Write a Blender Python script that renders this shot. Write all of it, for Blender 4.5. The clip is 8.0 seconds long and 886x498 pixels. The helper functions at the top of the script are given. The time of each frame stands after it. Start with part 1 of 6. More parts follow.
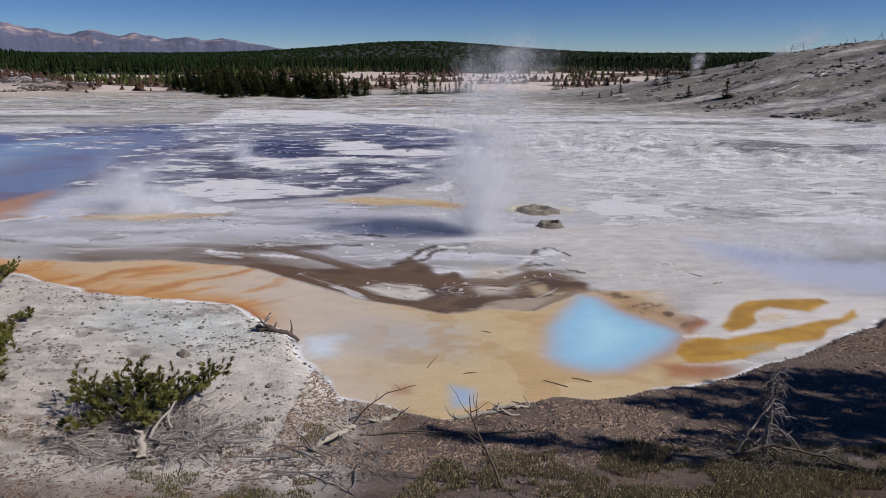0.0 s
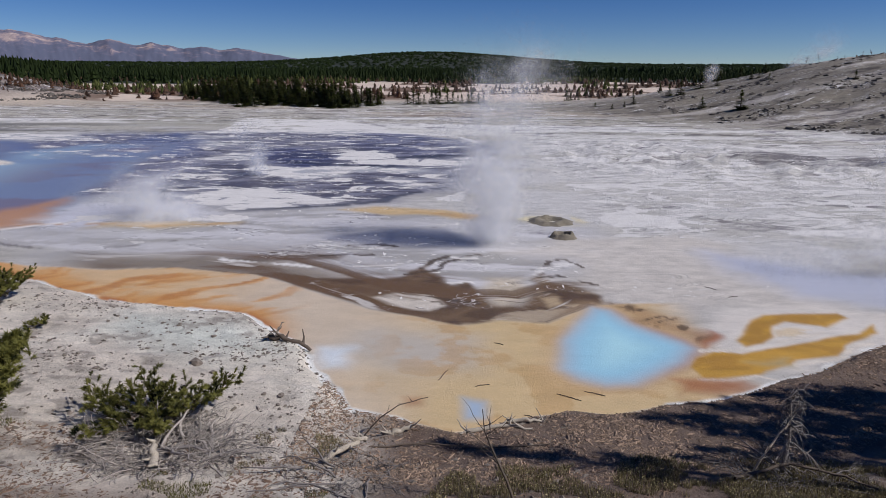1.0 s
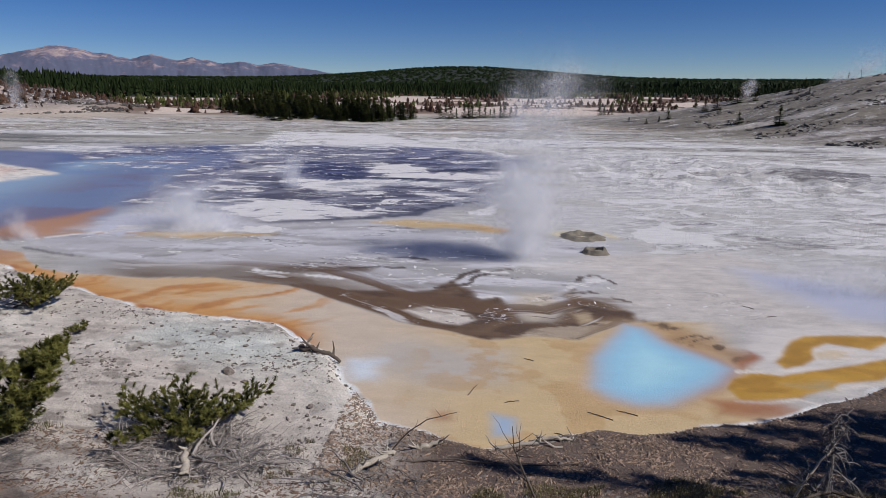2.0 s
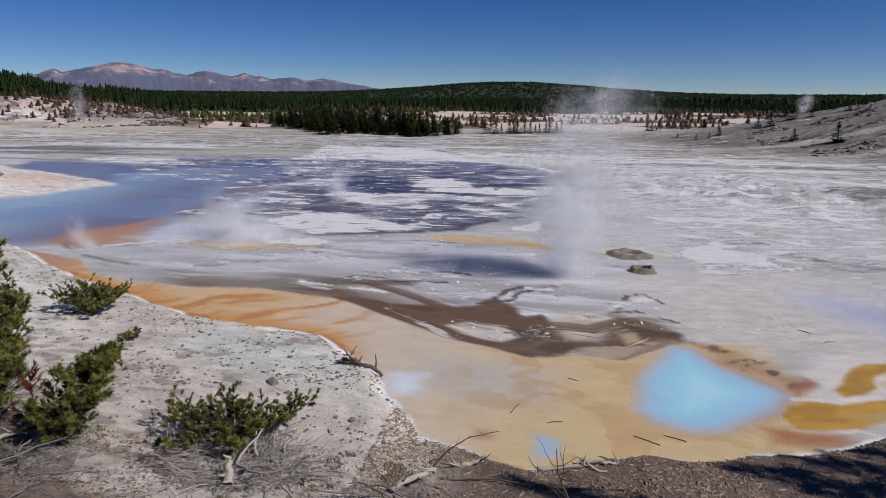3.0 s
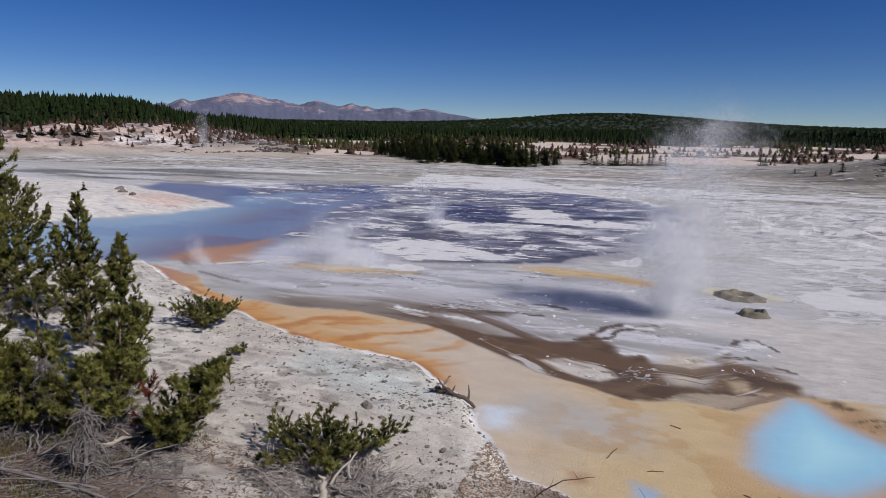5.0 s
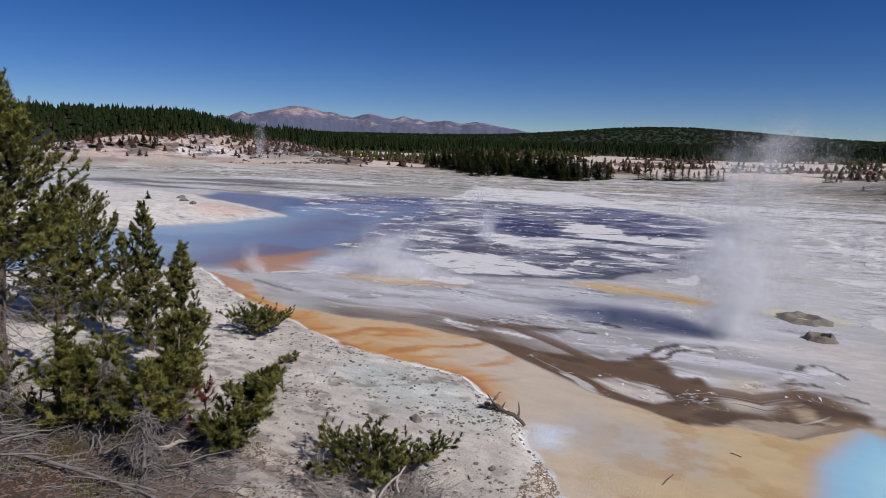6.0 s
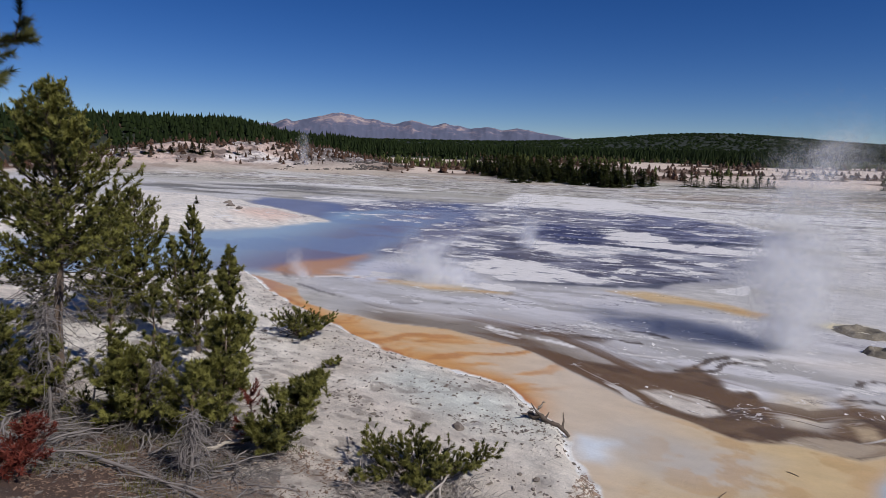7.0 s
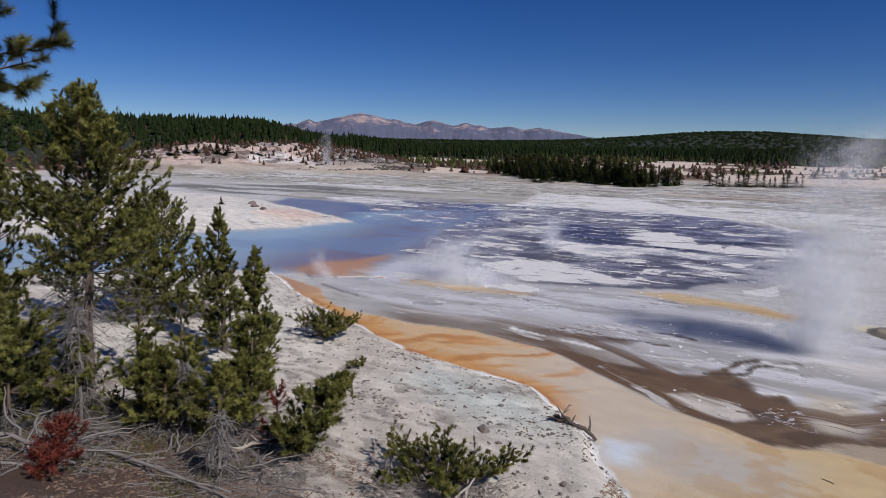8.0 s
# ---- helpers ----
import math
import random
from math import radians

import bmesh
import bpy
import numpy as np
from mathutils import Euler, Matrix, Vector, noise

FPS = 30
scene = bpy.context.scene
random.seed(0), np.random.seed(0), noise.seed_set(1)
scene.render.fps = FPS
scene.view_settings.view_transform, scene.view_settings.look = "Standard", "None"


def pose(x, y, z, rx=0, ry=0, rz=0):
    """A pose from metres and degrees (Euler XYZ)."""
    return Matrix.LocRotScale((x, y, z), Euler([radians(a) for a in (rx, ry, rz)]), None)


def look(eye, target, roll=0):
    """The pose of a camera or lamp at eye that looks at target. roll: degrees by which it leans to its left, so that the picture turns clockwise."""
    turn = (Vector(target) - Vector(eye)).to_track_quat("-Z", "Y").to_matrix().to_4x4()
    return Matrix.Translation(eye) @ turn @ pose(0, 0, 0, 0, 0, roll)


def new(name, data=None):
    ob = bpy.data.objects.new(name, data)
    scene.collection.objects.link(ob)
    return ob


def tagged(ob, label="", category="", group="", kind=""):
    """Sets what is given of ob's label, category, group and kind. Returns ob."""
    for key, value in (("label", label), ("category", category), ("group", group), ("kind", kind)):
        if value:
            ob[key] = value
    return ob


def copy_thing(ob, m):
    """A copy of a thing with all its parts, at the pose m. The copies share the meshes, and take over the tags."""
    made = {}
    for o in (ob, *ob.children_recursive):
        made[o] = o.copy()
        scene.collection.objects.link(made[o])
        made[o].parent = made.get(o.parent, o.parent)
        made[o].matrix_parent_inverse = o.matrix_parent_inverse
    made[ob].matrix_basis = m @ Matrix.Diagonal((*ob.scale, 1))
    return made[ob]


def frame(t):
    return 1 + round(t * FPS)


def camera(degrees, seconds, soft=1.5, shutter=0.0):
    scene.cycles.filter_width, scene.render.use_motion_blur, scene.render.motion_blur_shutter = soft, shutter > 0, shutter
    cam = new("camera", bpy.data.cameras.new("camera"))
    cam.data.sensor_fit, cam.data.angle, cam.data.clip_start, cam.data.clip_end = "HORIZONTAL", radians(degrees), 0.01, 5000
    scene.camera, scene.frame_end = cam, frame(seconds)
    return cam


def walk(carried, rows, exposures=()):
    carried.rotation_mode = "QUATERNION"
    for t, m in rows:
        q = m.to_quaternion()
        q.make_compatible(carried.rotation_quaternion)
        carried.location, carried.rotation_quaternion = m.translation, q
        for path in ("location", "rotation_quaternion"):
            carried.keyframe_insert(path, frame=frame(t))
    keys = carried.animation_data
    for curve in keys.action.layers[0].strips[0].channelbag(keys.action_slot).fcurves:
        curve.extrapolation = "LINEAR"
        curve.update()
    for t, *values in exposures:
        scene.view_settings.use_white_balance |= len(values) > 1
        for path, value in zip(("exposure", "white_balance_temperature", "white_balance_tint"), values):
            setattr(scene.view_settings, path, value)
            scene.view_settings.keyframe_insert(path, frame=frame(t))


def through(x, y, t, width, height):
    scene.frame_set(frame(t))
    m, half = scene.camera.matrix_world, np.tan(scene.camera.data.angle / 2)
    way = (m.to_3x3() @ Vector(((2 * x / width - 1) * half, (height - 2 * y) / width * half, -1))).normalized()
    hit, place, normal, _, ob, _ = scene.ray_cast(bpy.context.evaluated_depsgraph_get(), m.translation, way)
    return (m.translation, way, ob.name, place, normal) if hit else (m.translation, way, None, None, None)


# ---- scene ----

# Camera: a slow pan to the left by someone standing on a rise over the basin.
cam = camera(70.8, 8.0, 0.7)
EYE = 6.0
PATH = [
    (0.0, 0.000, 0.000, 0.000, 0.00, -16.80, 0.00),
    (0.5, -0.013, 0.016, 0.007, 0.33, -16.42, -0.07),
    (1.0, -0.047, 0.045, 0.019, 1.11, -15.93, -0.23),
    (1.5, -0.055, 0.056, 0.015, 2.32, -15.35, -0.29),
    (3.0, -0.106, 0.116, 0.031, 8.05, -13.41, -0.39),
    (3.5, -0.128, 0.126, 0.045, 10.07, -12.84, -0.48),
    (4.0, -0.149, 0.101, 0.068, 12.41, -12.16, -0.64),
    (4.5, -0.185, 0.128, 0.060, 14.64, -11.51, -0.78),
    (6.0, -0.339, 0.197, 0.073, 21.54, -9.80, -1.36),
    (6.5, -0.394, 0.238, 0.050, 23.56, -9.47, -1.38),
    (7.0, -0.464, 0.247, 0.052, 25.23, -9.30, -1.32),
    (7.5, -0.529, 0.270, 0.060, 26.37, -9.30, -1.14),
    (8.0, -0.571, 0.284, 0.065, 27.15, -9.35, -0.99),
]
walk(cam, [(t, pose(x, y, EYE + z, 90 + pitch, roll, yaw)) for t, x, y, z, yaw, pitch, roll in PATH],
     exposures=((0.0, 0.05, 6200, 12), (8.0, 0.05, 6200, 12)))

# World and sun: clear midday sky, the sun high on the right and a little behind.
SUN_EL, SUN_AZ = 42.0, 105.0          # degrees; azimuth clockwise from +y
world = bpy.data.worlds.new("sky")
scene.world = world
world.use_nodes = True
wn = world.node_tree
sky = wn.nodes.new("ShaderNodeTexSky")
sky.sky_type = "NISHITA"
sky.sun_disc = False
sky.sun_elevation, sky.sun_rotation = radians(SUN_EL), radians(SUN_AZ)
sky.altitude, sky.air_density, sky.dust_density, sky.ozone_density = 3000, 0.9, 0.0, 4.0
wn.nodes["Background"].inputs[1].default_value = 0.057
deep = wn.nodes.new("ShaderNodeHueSaturation")
deep.inputs["Hue"].default_value, deep.inputs["Saturation"].default_value = 0.514, 1.28
wn.links.new(sky.outputs[0], deep.inputs["Color"])
wn.links.new(deep.outputs[0], wn.nodes["Background"].inputs[0])
sun = new("sun", bpy.data.lights.new("sun", "SUN"))
sun.data.energy, sun.data.angle, sun.data.color = 3.7, radians(0.53), (1.0, 0.955, 0.89)
sun.matrix_world = look((0, 0, 0), (-math.sin(radians(SUN_AZ)) * math.cos(radians(SUN_EL)),
                                    -math.cos(radians(SUN_AZ)) * math.cos(radians(SUN_EL)), -math.sin(radians(SUN_EL))))


# ---- numbers: noise, masks, terrain ----
def lattice(ix, iy, seed):
    h = (ix.astype(np.int64) * 374761393 + iy.astype(np.int64) * 668265263 + seed * 974634777) & 0xFFFFFFFF
    h = ((h ^ (h >> 13)) * 1274126177) & 0xFFFFFFFF
    return ((h ^ (h >> 16)) & 0xFFFF) / 65535.0


def vnoise(x, y, seed=0):
    """Smooth value noise, 0 to 1."""
    ix, iy = np.floor(x), np.floor(y)
    fx, fy = x - ix, y - iy
    fx, fy = fx * fx * (3 - 2 * fx), fy * fy * (3 - 2 * fy)
    a, b = lattice(ix, iy, seed), lattice(ix + 1, iy, seed)
    c, d = lattice(ix, iy + 1, seed), lattice(ix + 1, iy + 1, seed)
    return (a + (b - a) * fx) * (1 - fy) + (c + (d - c) * fx) * fy


def fbm(x, y, octaves=4, seed=0):
    total, amp, norm = 0.0, 1.0, 0.0
    for k in range(octaves):
        total = total + amp * vnoise(x * 2 ** k + 17.3 * k, y * 2 ** k - 9.1 * k, seed + k)
        norm += amp
        amp *= 0.5
    return total / norm


def smooth(a, b, v):
    t = np.clip((v - a) / (b - a), 0, 1)
    return t * t * (3 - 2 * t)


def inside(poly, x, y):
    """Signed distance to a closed outline: positive inside."""
    px, py = np.array(poly, float).T
    best = np.full(x.shape, 1e9)
    odd = np.zeros(x.shape, bool)
    for i in range(len(px)):
        ax, ay, bx, by = px[i - 1], py[i - 1], px[i], py[i]
        ex, ey = bx - ax, by - ay
        u = np.clip(((x - ax) * ex + (y - ay) * ey) / (ex * ex + ey * ey + 1e-12), 0, 1)
        best = np.minimum(best, (x - ax - u * ex) ** 2 + (y - ay - u * ey) ** 2)
        cross = (ay > y) != (by > y)
        if ey != 0:
            odd ^= cross & (x < (bx - ax) * (y - ay) / ey + ax)
    best = np.sqrt(best)
    return np.where(odd, best, -best)


# Plan outlines, metres: x to the right, y ahead of the first stand.
SHORE = [(-60, 3), (-45, 9), (-30.5, 15.8), (-25.5, 19.2), (-21.3, 22.7), (-17.7, 20.1), (-13.7, 17.8), (-10.6, 16.3),
         (-8.6, 15.3), (-7.0, 15.1), (-5.3, 14.6), (-4.2, 13.7), (-3.3, 12.7), (-2.9, 11.8), (-2.4, 11.2), (-1.9, 10.3),
         (-1.0, 10.0), (0.0, 9.5), (0.9, 9.7), (1.8, 10.0), (2.9, 10.2), (4.3, 10.7), (5.2, 10.8), (6.3, 11.4),
         (7.3, 11.8), (8.9, 12.9), (10.8, 14.0), (16, 18), (30, 24), (60, 30)]
BANK = SHORE + [(60, -60), (-60, -60)]
MUD_LINE = [(-20.0, 22.0), (-17.2, 21.0), (-14.7, 19.1), (-12.5, 18.6), (-10.6, 18.4), (-8.6, 18.7), (-6.2, 18.1),
            (-4.7, 17.1), (-3.3, 16.2), (-2.0, 15.3), (-0.6, 14.8), (0.2, 14.4), (1.2, 14.7), (2.2, 14.5), (3.6, 15.7),
            (4.6, 15.9)]
SPIT = [(-65.4, 46.8), (-56.9, 53.9), (-41.7, 48.1), (-34, 43.6), (-29.8, 41.1), (-30.6, 38), (-31.7, 35.2), (-34.9, 29.4),
        (-38.6, 24.7), (-52, 22)]
POND = [(-38, 24), (-34.8, 28.8), (-31.5, 34.7), (-29.7, 40.8), (-33, 47), (-30, 52), (-24, 52), (-22.0, 41.7), (-19.9, 32.7),
        (-18.0, 27.5), (-19.0, 25.0), (-20.0, 23.5), (-21.3, 22.7), (-26.5, 18.5), (-31.6, 15.0), (-46, 9), (-60, 3)]
POOL = [(3.0, 14.5), (3.6, 15.6), (4.0, 15.4), (4.4, 14.5), (5.2, 13.5), (5.4, 13.1), (4.9, 12.4), (4.2, 11.8), (3.6, 11.4), (3.0, 11.35), (2.5, 11.6), (2.25, 12.0), (2.5, 13.5)]
VIOLET_FLATS = [(-46, 60), (-30, 62), (-22, 66), (-10.3, 66), (3.1, 55), (1.6, 40), (-1.0, 32), (-7.4, 28.0), (-12.8, 28.4),
                (-19, 29), (-24, 40)]


def pink_hill(x, y):
    """A broad low dome, 1 at its top."""
    u, v = (x + 114) * 0.74 + (y - 122) * 0.67, -(x + 114) * 0.67 + (y - 122) * 0.74
    return np.exp(-(u / 36) ** 4 - (v / 22) ** 2)


def terrain(x, y):
    """Height of the ground over the basin floor."""
    x, y = np.asarray(x, float), np.asarray(y, float)
    r = np.hypot(x, y)
    wx, wy = x + 0.5 * (fbm(x / 1.1, y / 1.1, 3, 5) - 0.5), y + 0.5 * (fbm(x / 1.1, y / 1.1, 3, 6) - 0.5)
    bank = inside(BANK, wx, wy)
    z = 0.05 * (fbm(x / 2.5, y / 1.6, 4, 1) - 0.5)
    on = smooth(0.0, 0.25, bank)
    rise = 0.10 * smooth(0, 0.4, bank) + 0.045 * np.clip(bank, 0, 9) + 0.10 * fbm(x / 1.6, y / 1.6, 4, 2) \
        + 0.09 * fbm(x / 0.4, y / 0.3, 4, 3)
    slope = 3.95 * np.clip(1 - np.clip(y, 0, None) / 9.6, 0, 1) ** 1.9
    z = z * (1 - on) + on * (rise + slope)
    # pale spit at the pond
    s = inside(SPIT, x + 1.5 * (fbm(x / 4, y / 4, 3, 8) - 0.5), y + 1.5 * (fbm(x / 4, y / 4, 3, 9) - 0.5))
    z = z + 0.85 * smooth(-0.2, 7, s) * (0.7 + 0.6 * fbm(x / 5, y / 5, 3, 10))
    # lumpy sinter mounds on the right
    m = np.exp(-(((x - 15) / 9) ** 2 + ((y - 47) / 9) ** 2)) + 0.8 * np.exp(-(((x - 26) / 8) ** 2 + ((y - 40) / 4) ** 2))
    z = z + m * (0.3 + 0.9 * (fbm(x / 1.3, y / 1.6, 5, 12) - 0.35))
    # bare hill on the right
    d = (x - 14) * 0.85 + (y - 100) * 0.53
    along = (x - 14) * 0.53 - (y - 100) * 0.85
    hill = 9.5 * smooth(-32, 38, along) * smooth(-2, 45, d + 4 * (fbm(x / 14, y / 14, 3, 20) - 0.5))
    gully = (0.9 * (fbm(along / 5 + d / 24, d / 30, 4, 21) - 0.5) + 0.45 * (fbm(along / 1.8 - d / 4, d / 9, 4, 17) - 0.5)) * smooth(3, 14, d) * smooth(-6, 20, along)
    z = z + np.where(y > 0, hill + gully, 0)
    # rocky pink hill on the left
    a = pink_hill(x, y)
    z = z + 5.6 * a * (0.6 + 0.6 * fbm(x / 12, y / 12, 4, 23) + 0.2 * fbm(x / 2.5, y / 2.5, 3, 16))
    # rising wooded country beyond the plain, then far ridges
    far = smooth(120, 420, r)
    z = z + far * (1.0 + 4.0 * fbm(x / 60, y / 60, 4, 24) * smooth(130, 260, r)) * smooth(-30, 60, y)
    az = np.degrees(np.arctan2(x, y))
    z = z + (3.0 * smooth(-28, -36, az) + 7.0 * smooth(-37, -44, az)) * smooth(165, 290, r) * smooth(900, 500, r)
    ridge = 26 + 44 * np.exp(-((az + 2.5) / 11) ** 2) + 34 * smooth(-54, -64, az)
    z = z + smooth(1300, 2600, r) * ridge * (0.9 + 0.2 * fbm(x / 500, y / 500, 3, 25)) * smooth(-300, 300, y)
    return z


NX, NY, NSTEP = -26.0, -3.0, 0.08
NEAR = terrain(*np.meshgrid(NX + NSTEP * np.arange(580), NY + NSTEP * np.arange(330)))


def near_height(x, y):
    """Ground height close to the overlook, read from a fine grid."""
    u, v = (np.asarray(x, float) - NX) / NSTEP, (np.asarray(y, float) - NY) / NSTEP
    i, j = np.clip(u.astype(int), 0, 578), np.clip(v.astype(int), 0, 328)
    fu, fv = u - i, v - j
    return (NEAR[j, i] * (1 - fu) + NEAR[j, i + 1] * fu) * (1 - fv) + (NEAR[j + 1, i] * (1 - fu) + NEAR[j + 1, i + 1] * fu) * fv


def ground_at(x, y):
    if NX < x < NX + 46 and NY < y < NY + 26:
        return float(near_height(np.array([x]), np.array([y]))[0])
    return float(terrain(np.array([x]), np.array([y]))[0])


# ---- materials ----
def lin(r, g, b):
    return tuple((c / 12.92 if c <= 0.04045 else ((c + 0.055) / 1.055) ** 2.4) for c in (r / 255, g / 255, b / 255))


def nodes_of(name):
    m = bpy.data.materials.new(name)
    m.use_nodes = True
    nt = m.node_tree
    return m, nt, nt.nodes["Principled BSDF"]


def put(nt, kind, **inputs):
    n = nt.nodes.new(kind)
    for key, value in inputs.items():
        n.inputs[key.replace("_", " ")].default_value = value
    return n


def matte(name, colour, vary=0.3, scale=8.0, rough=0.85, bump=0.3, bump_scale=30.0, random_tint=0.0):
    """A rough surface whose colour drifts at two scales, with fine relief."""
    m, nt, bsdf = nodes_of(name)
    geo = nt.nodes.new("ShaderNodeNewGeometry")
    n1, n2 = put(nt, "ShaderNodeTexNoise", Scale=scale, Detail=5.0), put(nt, "ShaderNodeTexNoise", Scale=scale * 7, Detail=4.0)
    for n in (n1, n2):
        nt.links.new(geo.outputs["Position"], n.inputs["Vector"])
    add = nt.nodes.new("ShaderNodeMath")
    add.operation = "ADD"
    nt.links.new(n1.outputs[0], add.inputs[0])
    nt.links.new(n2.outputs[0], add.inputs[1])
    if random_tint:
        info = nt.nodes.new("ShaderNodeNewGeometry")
        mul = nt.nodes.new("ShaderNodeMath")
        mul.operation = "MULTIPLY_ADD"
        mul.inputs[1].default_value = random_tint
        nt.links.new(info.outputs["Random Per Island"], mul.inputs[0])
        nt.links.new(add.outputs[0], mul.inputs[2])
        add = mul
    ramp = nt.nodes.new("ShaderNodeMapRange")
    ramp.inputs["From Min"].default_value, ramp.inputs["From Max"].default_value = 0.6, 1.4 + random_tint
    ramp.inputs["To Min"].default_value, ramp.inputs["To Max"].default_value = 1 - vary, 1 + vary
    nt.links.new(add.outputs[0], ramp.inputs["Value"])
    mix = nt.nodes.new("ShaderNodeVectorMath")
    mix.operation = "SCALE"
    mix.inputs[0].default_value = colour
    nt.links.new(ramp.outputs[0], mix.inputs["Scale"])
    nt.links.new(mix.outputs[0], bsdf.inputs["Base Color"])
    bsdf.inputs["Roughness"].default_value = rough
    if bump:
        n3, b = put(nt, "ShaderNodeTexNoise", Scale=bump_scale, Detail=6.0), put(nt, "ShaderNodeBump", Strength=bump, Distance=0.02)
        nt.links.new(geo.outputs["Position"], n3.inputs["Vector"])
        nt.links.new(n3.outputs[0], b.inputs["Height"])
        nt.links.new(b.outputs[0], bsdf.inputs["Normal"])
    return m


def ground_material():
    """Mineral colour from the ground's own attributes; crusts, stains, grain and relief from noise; gloss where it is wet."""
    m, nt, bsdf = nodes_of("ground")

    def attr(name):
        n = nt.nodes.new("ShaderNodeAttribute")
        n.attribute_name = name
        return n

    def math_node(op, a, b, c=None):
        n = nt.nodes.new("ShaderNodeMath")
        n.operation = op
        for k, v in enumerate((a, b, c)):
            if v is None:
                continue
            if isinstance(v, (int, float)):
                n.inputs[k].default_value = v
            else:
                nt.links.new(v, n.inputs[k])
        return n.outputs[0]

    def span(value, f0, f1, t0, t1):
        n = nt.nodes.new("ShaderNodeMapRange")
        for key, v in (("From Min", f0), ("From Max", f1), ("To Min", t0), ("To Max", t1)):
            n.inputs[key].default_value = v
        nt.links.new(value, n.inputs["Value"])
        return n.outputs[0]

    def noise_at(scale, size, detail=7.0, rough=0.6, warp=0.0):
        mp = nt.nodes.new("ShaderNodeMapping")
        mp.inputs["Scale"].default_value = size
        nt.links.new(geo.outputs["Position"], mp.inputs["Vector"])
        n = put(nt, "ShaderNodeTexNoise", Scale=scale, Detail=detail, Roughness=rough, Distortion=warp)
        nt.links.new(mp.outputs[0], n.inputs["Vector"])
        return n.outputs[0]

    col, wet, crust, stain = attr("mineral"), attr("wet"), attr("crust"), attr("stain")
    geo = nt.nodes.new("ShaderNodeNewGeometry")
    fine, mid = noise_at(22.0, (1, 1, 1), 9.0, 0.8), noise_at(1.7, (0.7, 1.5, 1), 8.0, 0.65)
    grain = math_node("ADD", fine, mid)
    amount = span(wet.outputs["Fac"], 0, 0.6, 1.25, 0.14)
    gain = math_node("MULTIPLY_ADD", math_node("SUBTRACT", grain, 1.0), amount, 1.0)
    tone = nt.nodes.new("ShaderNodeVectorMath")
    tone.operation = "SCALE"
    nt.links.new(col.outputs["Color"], tone.inputs[0])
    nt.links.new(gain, tone.inputs["Scale"])
    # dark sediment
    n_stain = noise_at(1.0, (0.26, 0.5, 0.3), 12.0, 0.66, 0.9)
    f_stain = span(math_node("ADD", n_stain, stain.outputs["Fac"]), 0.96, 1.06, 0.0, 1.0)
    dark = nt.nodes.new("ShaderNodeVectorMath")
    dark.operation = "MULTIPLY"
    dark.inputs[1].default_value = (0.42, 0.40, 0.44)
    nt.links.new(tone.outputs[0], dark.inputs[0])
    m1 = nt.nodes.new("ShaderNodeMix")
    m1.data_type = "RGBA"
    nt.links.new(f_stain, m1.inputs["Factor"])
    nt.links.new(tone.outputs[0], m1.inputs["A"])
    nt.links.new(dark.outputs[0], m1.inputs["B"])
    # mud streaks that run along the flow
    pos = nt.nodes.new("ShaderNodeSeparateXYZ")
    nt.links.new(geo.outputs["Position"], pos.inputs[0])
    flow, band = attr("flow"), attr("band")

    def streaks(across, down, shift):
        v = nt.nodes.new("ShaderNodeCombineXYZ")
        nt.links.new(math_node("MULTIPLY", flow.outputs["Fac"], across), v.inputs[0])
        nt.links.new(math_node("MULTIPLY", pos.outputs["X"], down), v.inputs[1])
        v.inputs[2].default_value = shift
        n = put(nt, "ShaderNodeTexNoise", Scale=1.0, Detail=5.0, Roughness=0.5, Distortion=0.6)
        nt.links.new(v.outputs[0], n.inputs["Vector"])
        return n.outputs[0]

    def over(below, factor, colour):
        n = nt.nodes.new("ShaderNodeMix")
        n.data_type = "RGBA"
        nt.links.new(math_node("MULTIPLY", factor, band.outputs["Fac"]), n.inputs["Factor"])
        nt.links.new(below, n.inputs["A"])
        n.inputs["B"].default_value = (*colour, 1)
        return n.outputs["Result"]

    west = span(pos.outputs["X"], -13.0, -5.0, 0.25, 1.0)
    layer = over(m1.outputs["Result"], math_node("MULTIPLY", span(streaks(0.85, 0.16, 0.0), 0.47, 0.56, 0.0, 1.0), west), lin(106, 81, 56))
    layer = over(layer, span(streaks(1.5, 0.22, 5.0), 0.60, 0.65, 0.0, 1.0), lin(200, 193, 186))
    layer = over(layer, span(streaks(2.0, 0.26, 9.0), 0.63, 0.68, 0.0, 0.8), lin(82, 65, 48))
    # thin scum lines drifting on the wet flats
    threads, gaps = noise_at(0.55, (0.55, 1.3, 0.5), 7.0, 0.58, 2.2), noise_at(0.30, (1, 1.6, 1), 3.0, 0.6)
    scum = math_node("MULTIPLY", span(crust.outputs["Fac"], 0.28, 0.37, 0.0, 1.0), span(gaps, 0.52, 0.60, 0.0, 0.8))

    def thread(below, level, width, colour):
        line = span(math_node("ABSOLUTE", math_node("SUBTRACT", threads, level), 0.0), 0.4 * width, width, 1.0, 0.0)
        n = nt.nodes.new("ShaderNodeMix")
        n.data_type = "RGBA"
        nt.links.new(math_node("MULTIPLY", line, scum), n.inputs["Factor"])
        nt.links.new(below, n.inputs["A"])
        n.inputs["B"].default_value = (*colour, 1)
        return n.outputs["Result"]

    layer = thread(layer, 0.455, 0.012, lin(96, 92, 96))
    layer = thread(layer, 0.50, 0.013, lin(232, 230, 228))
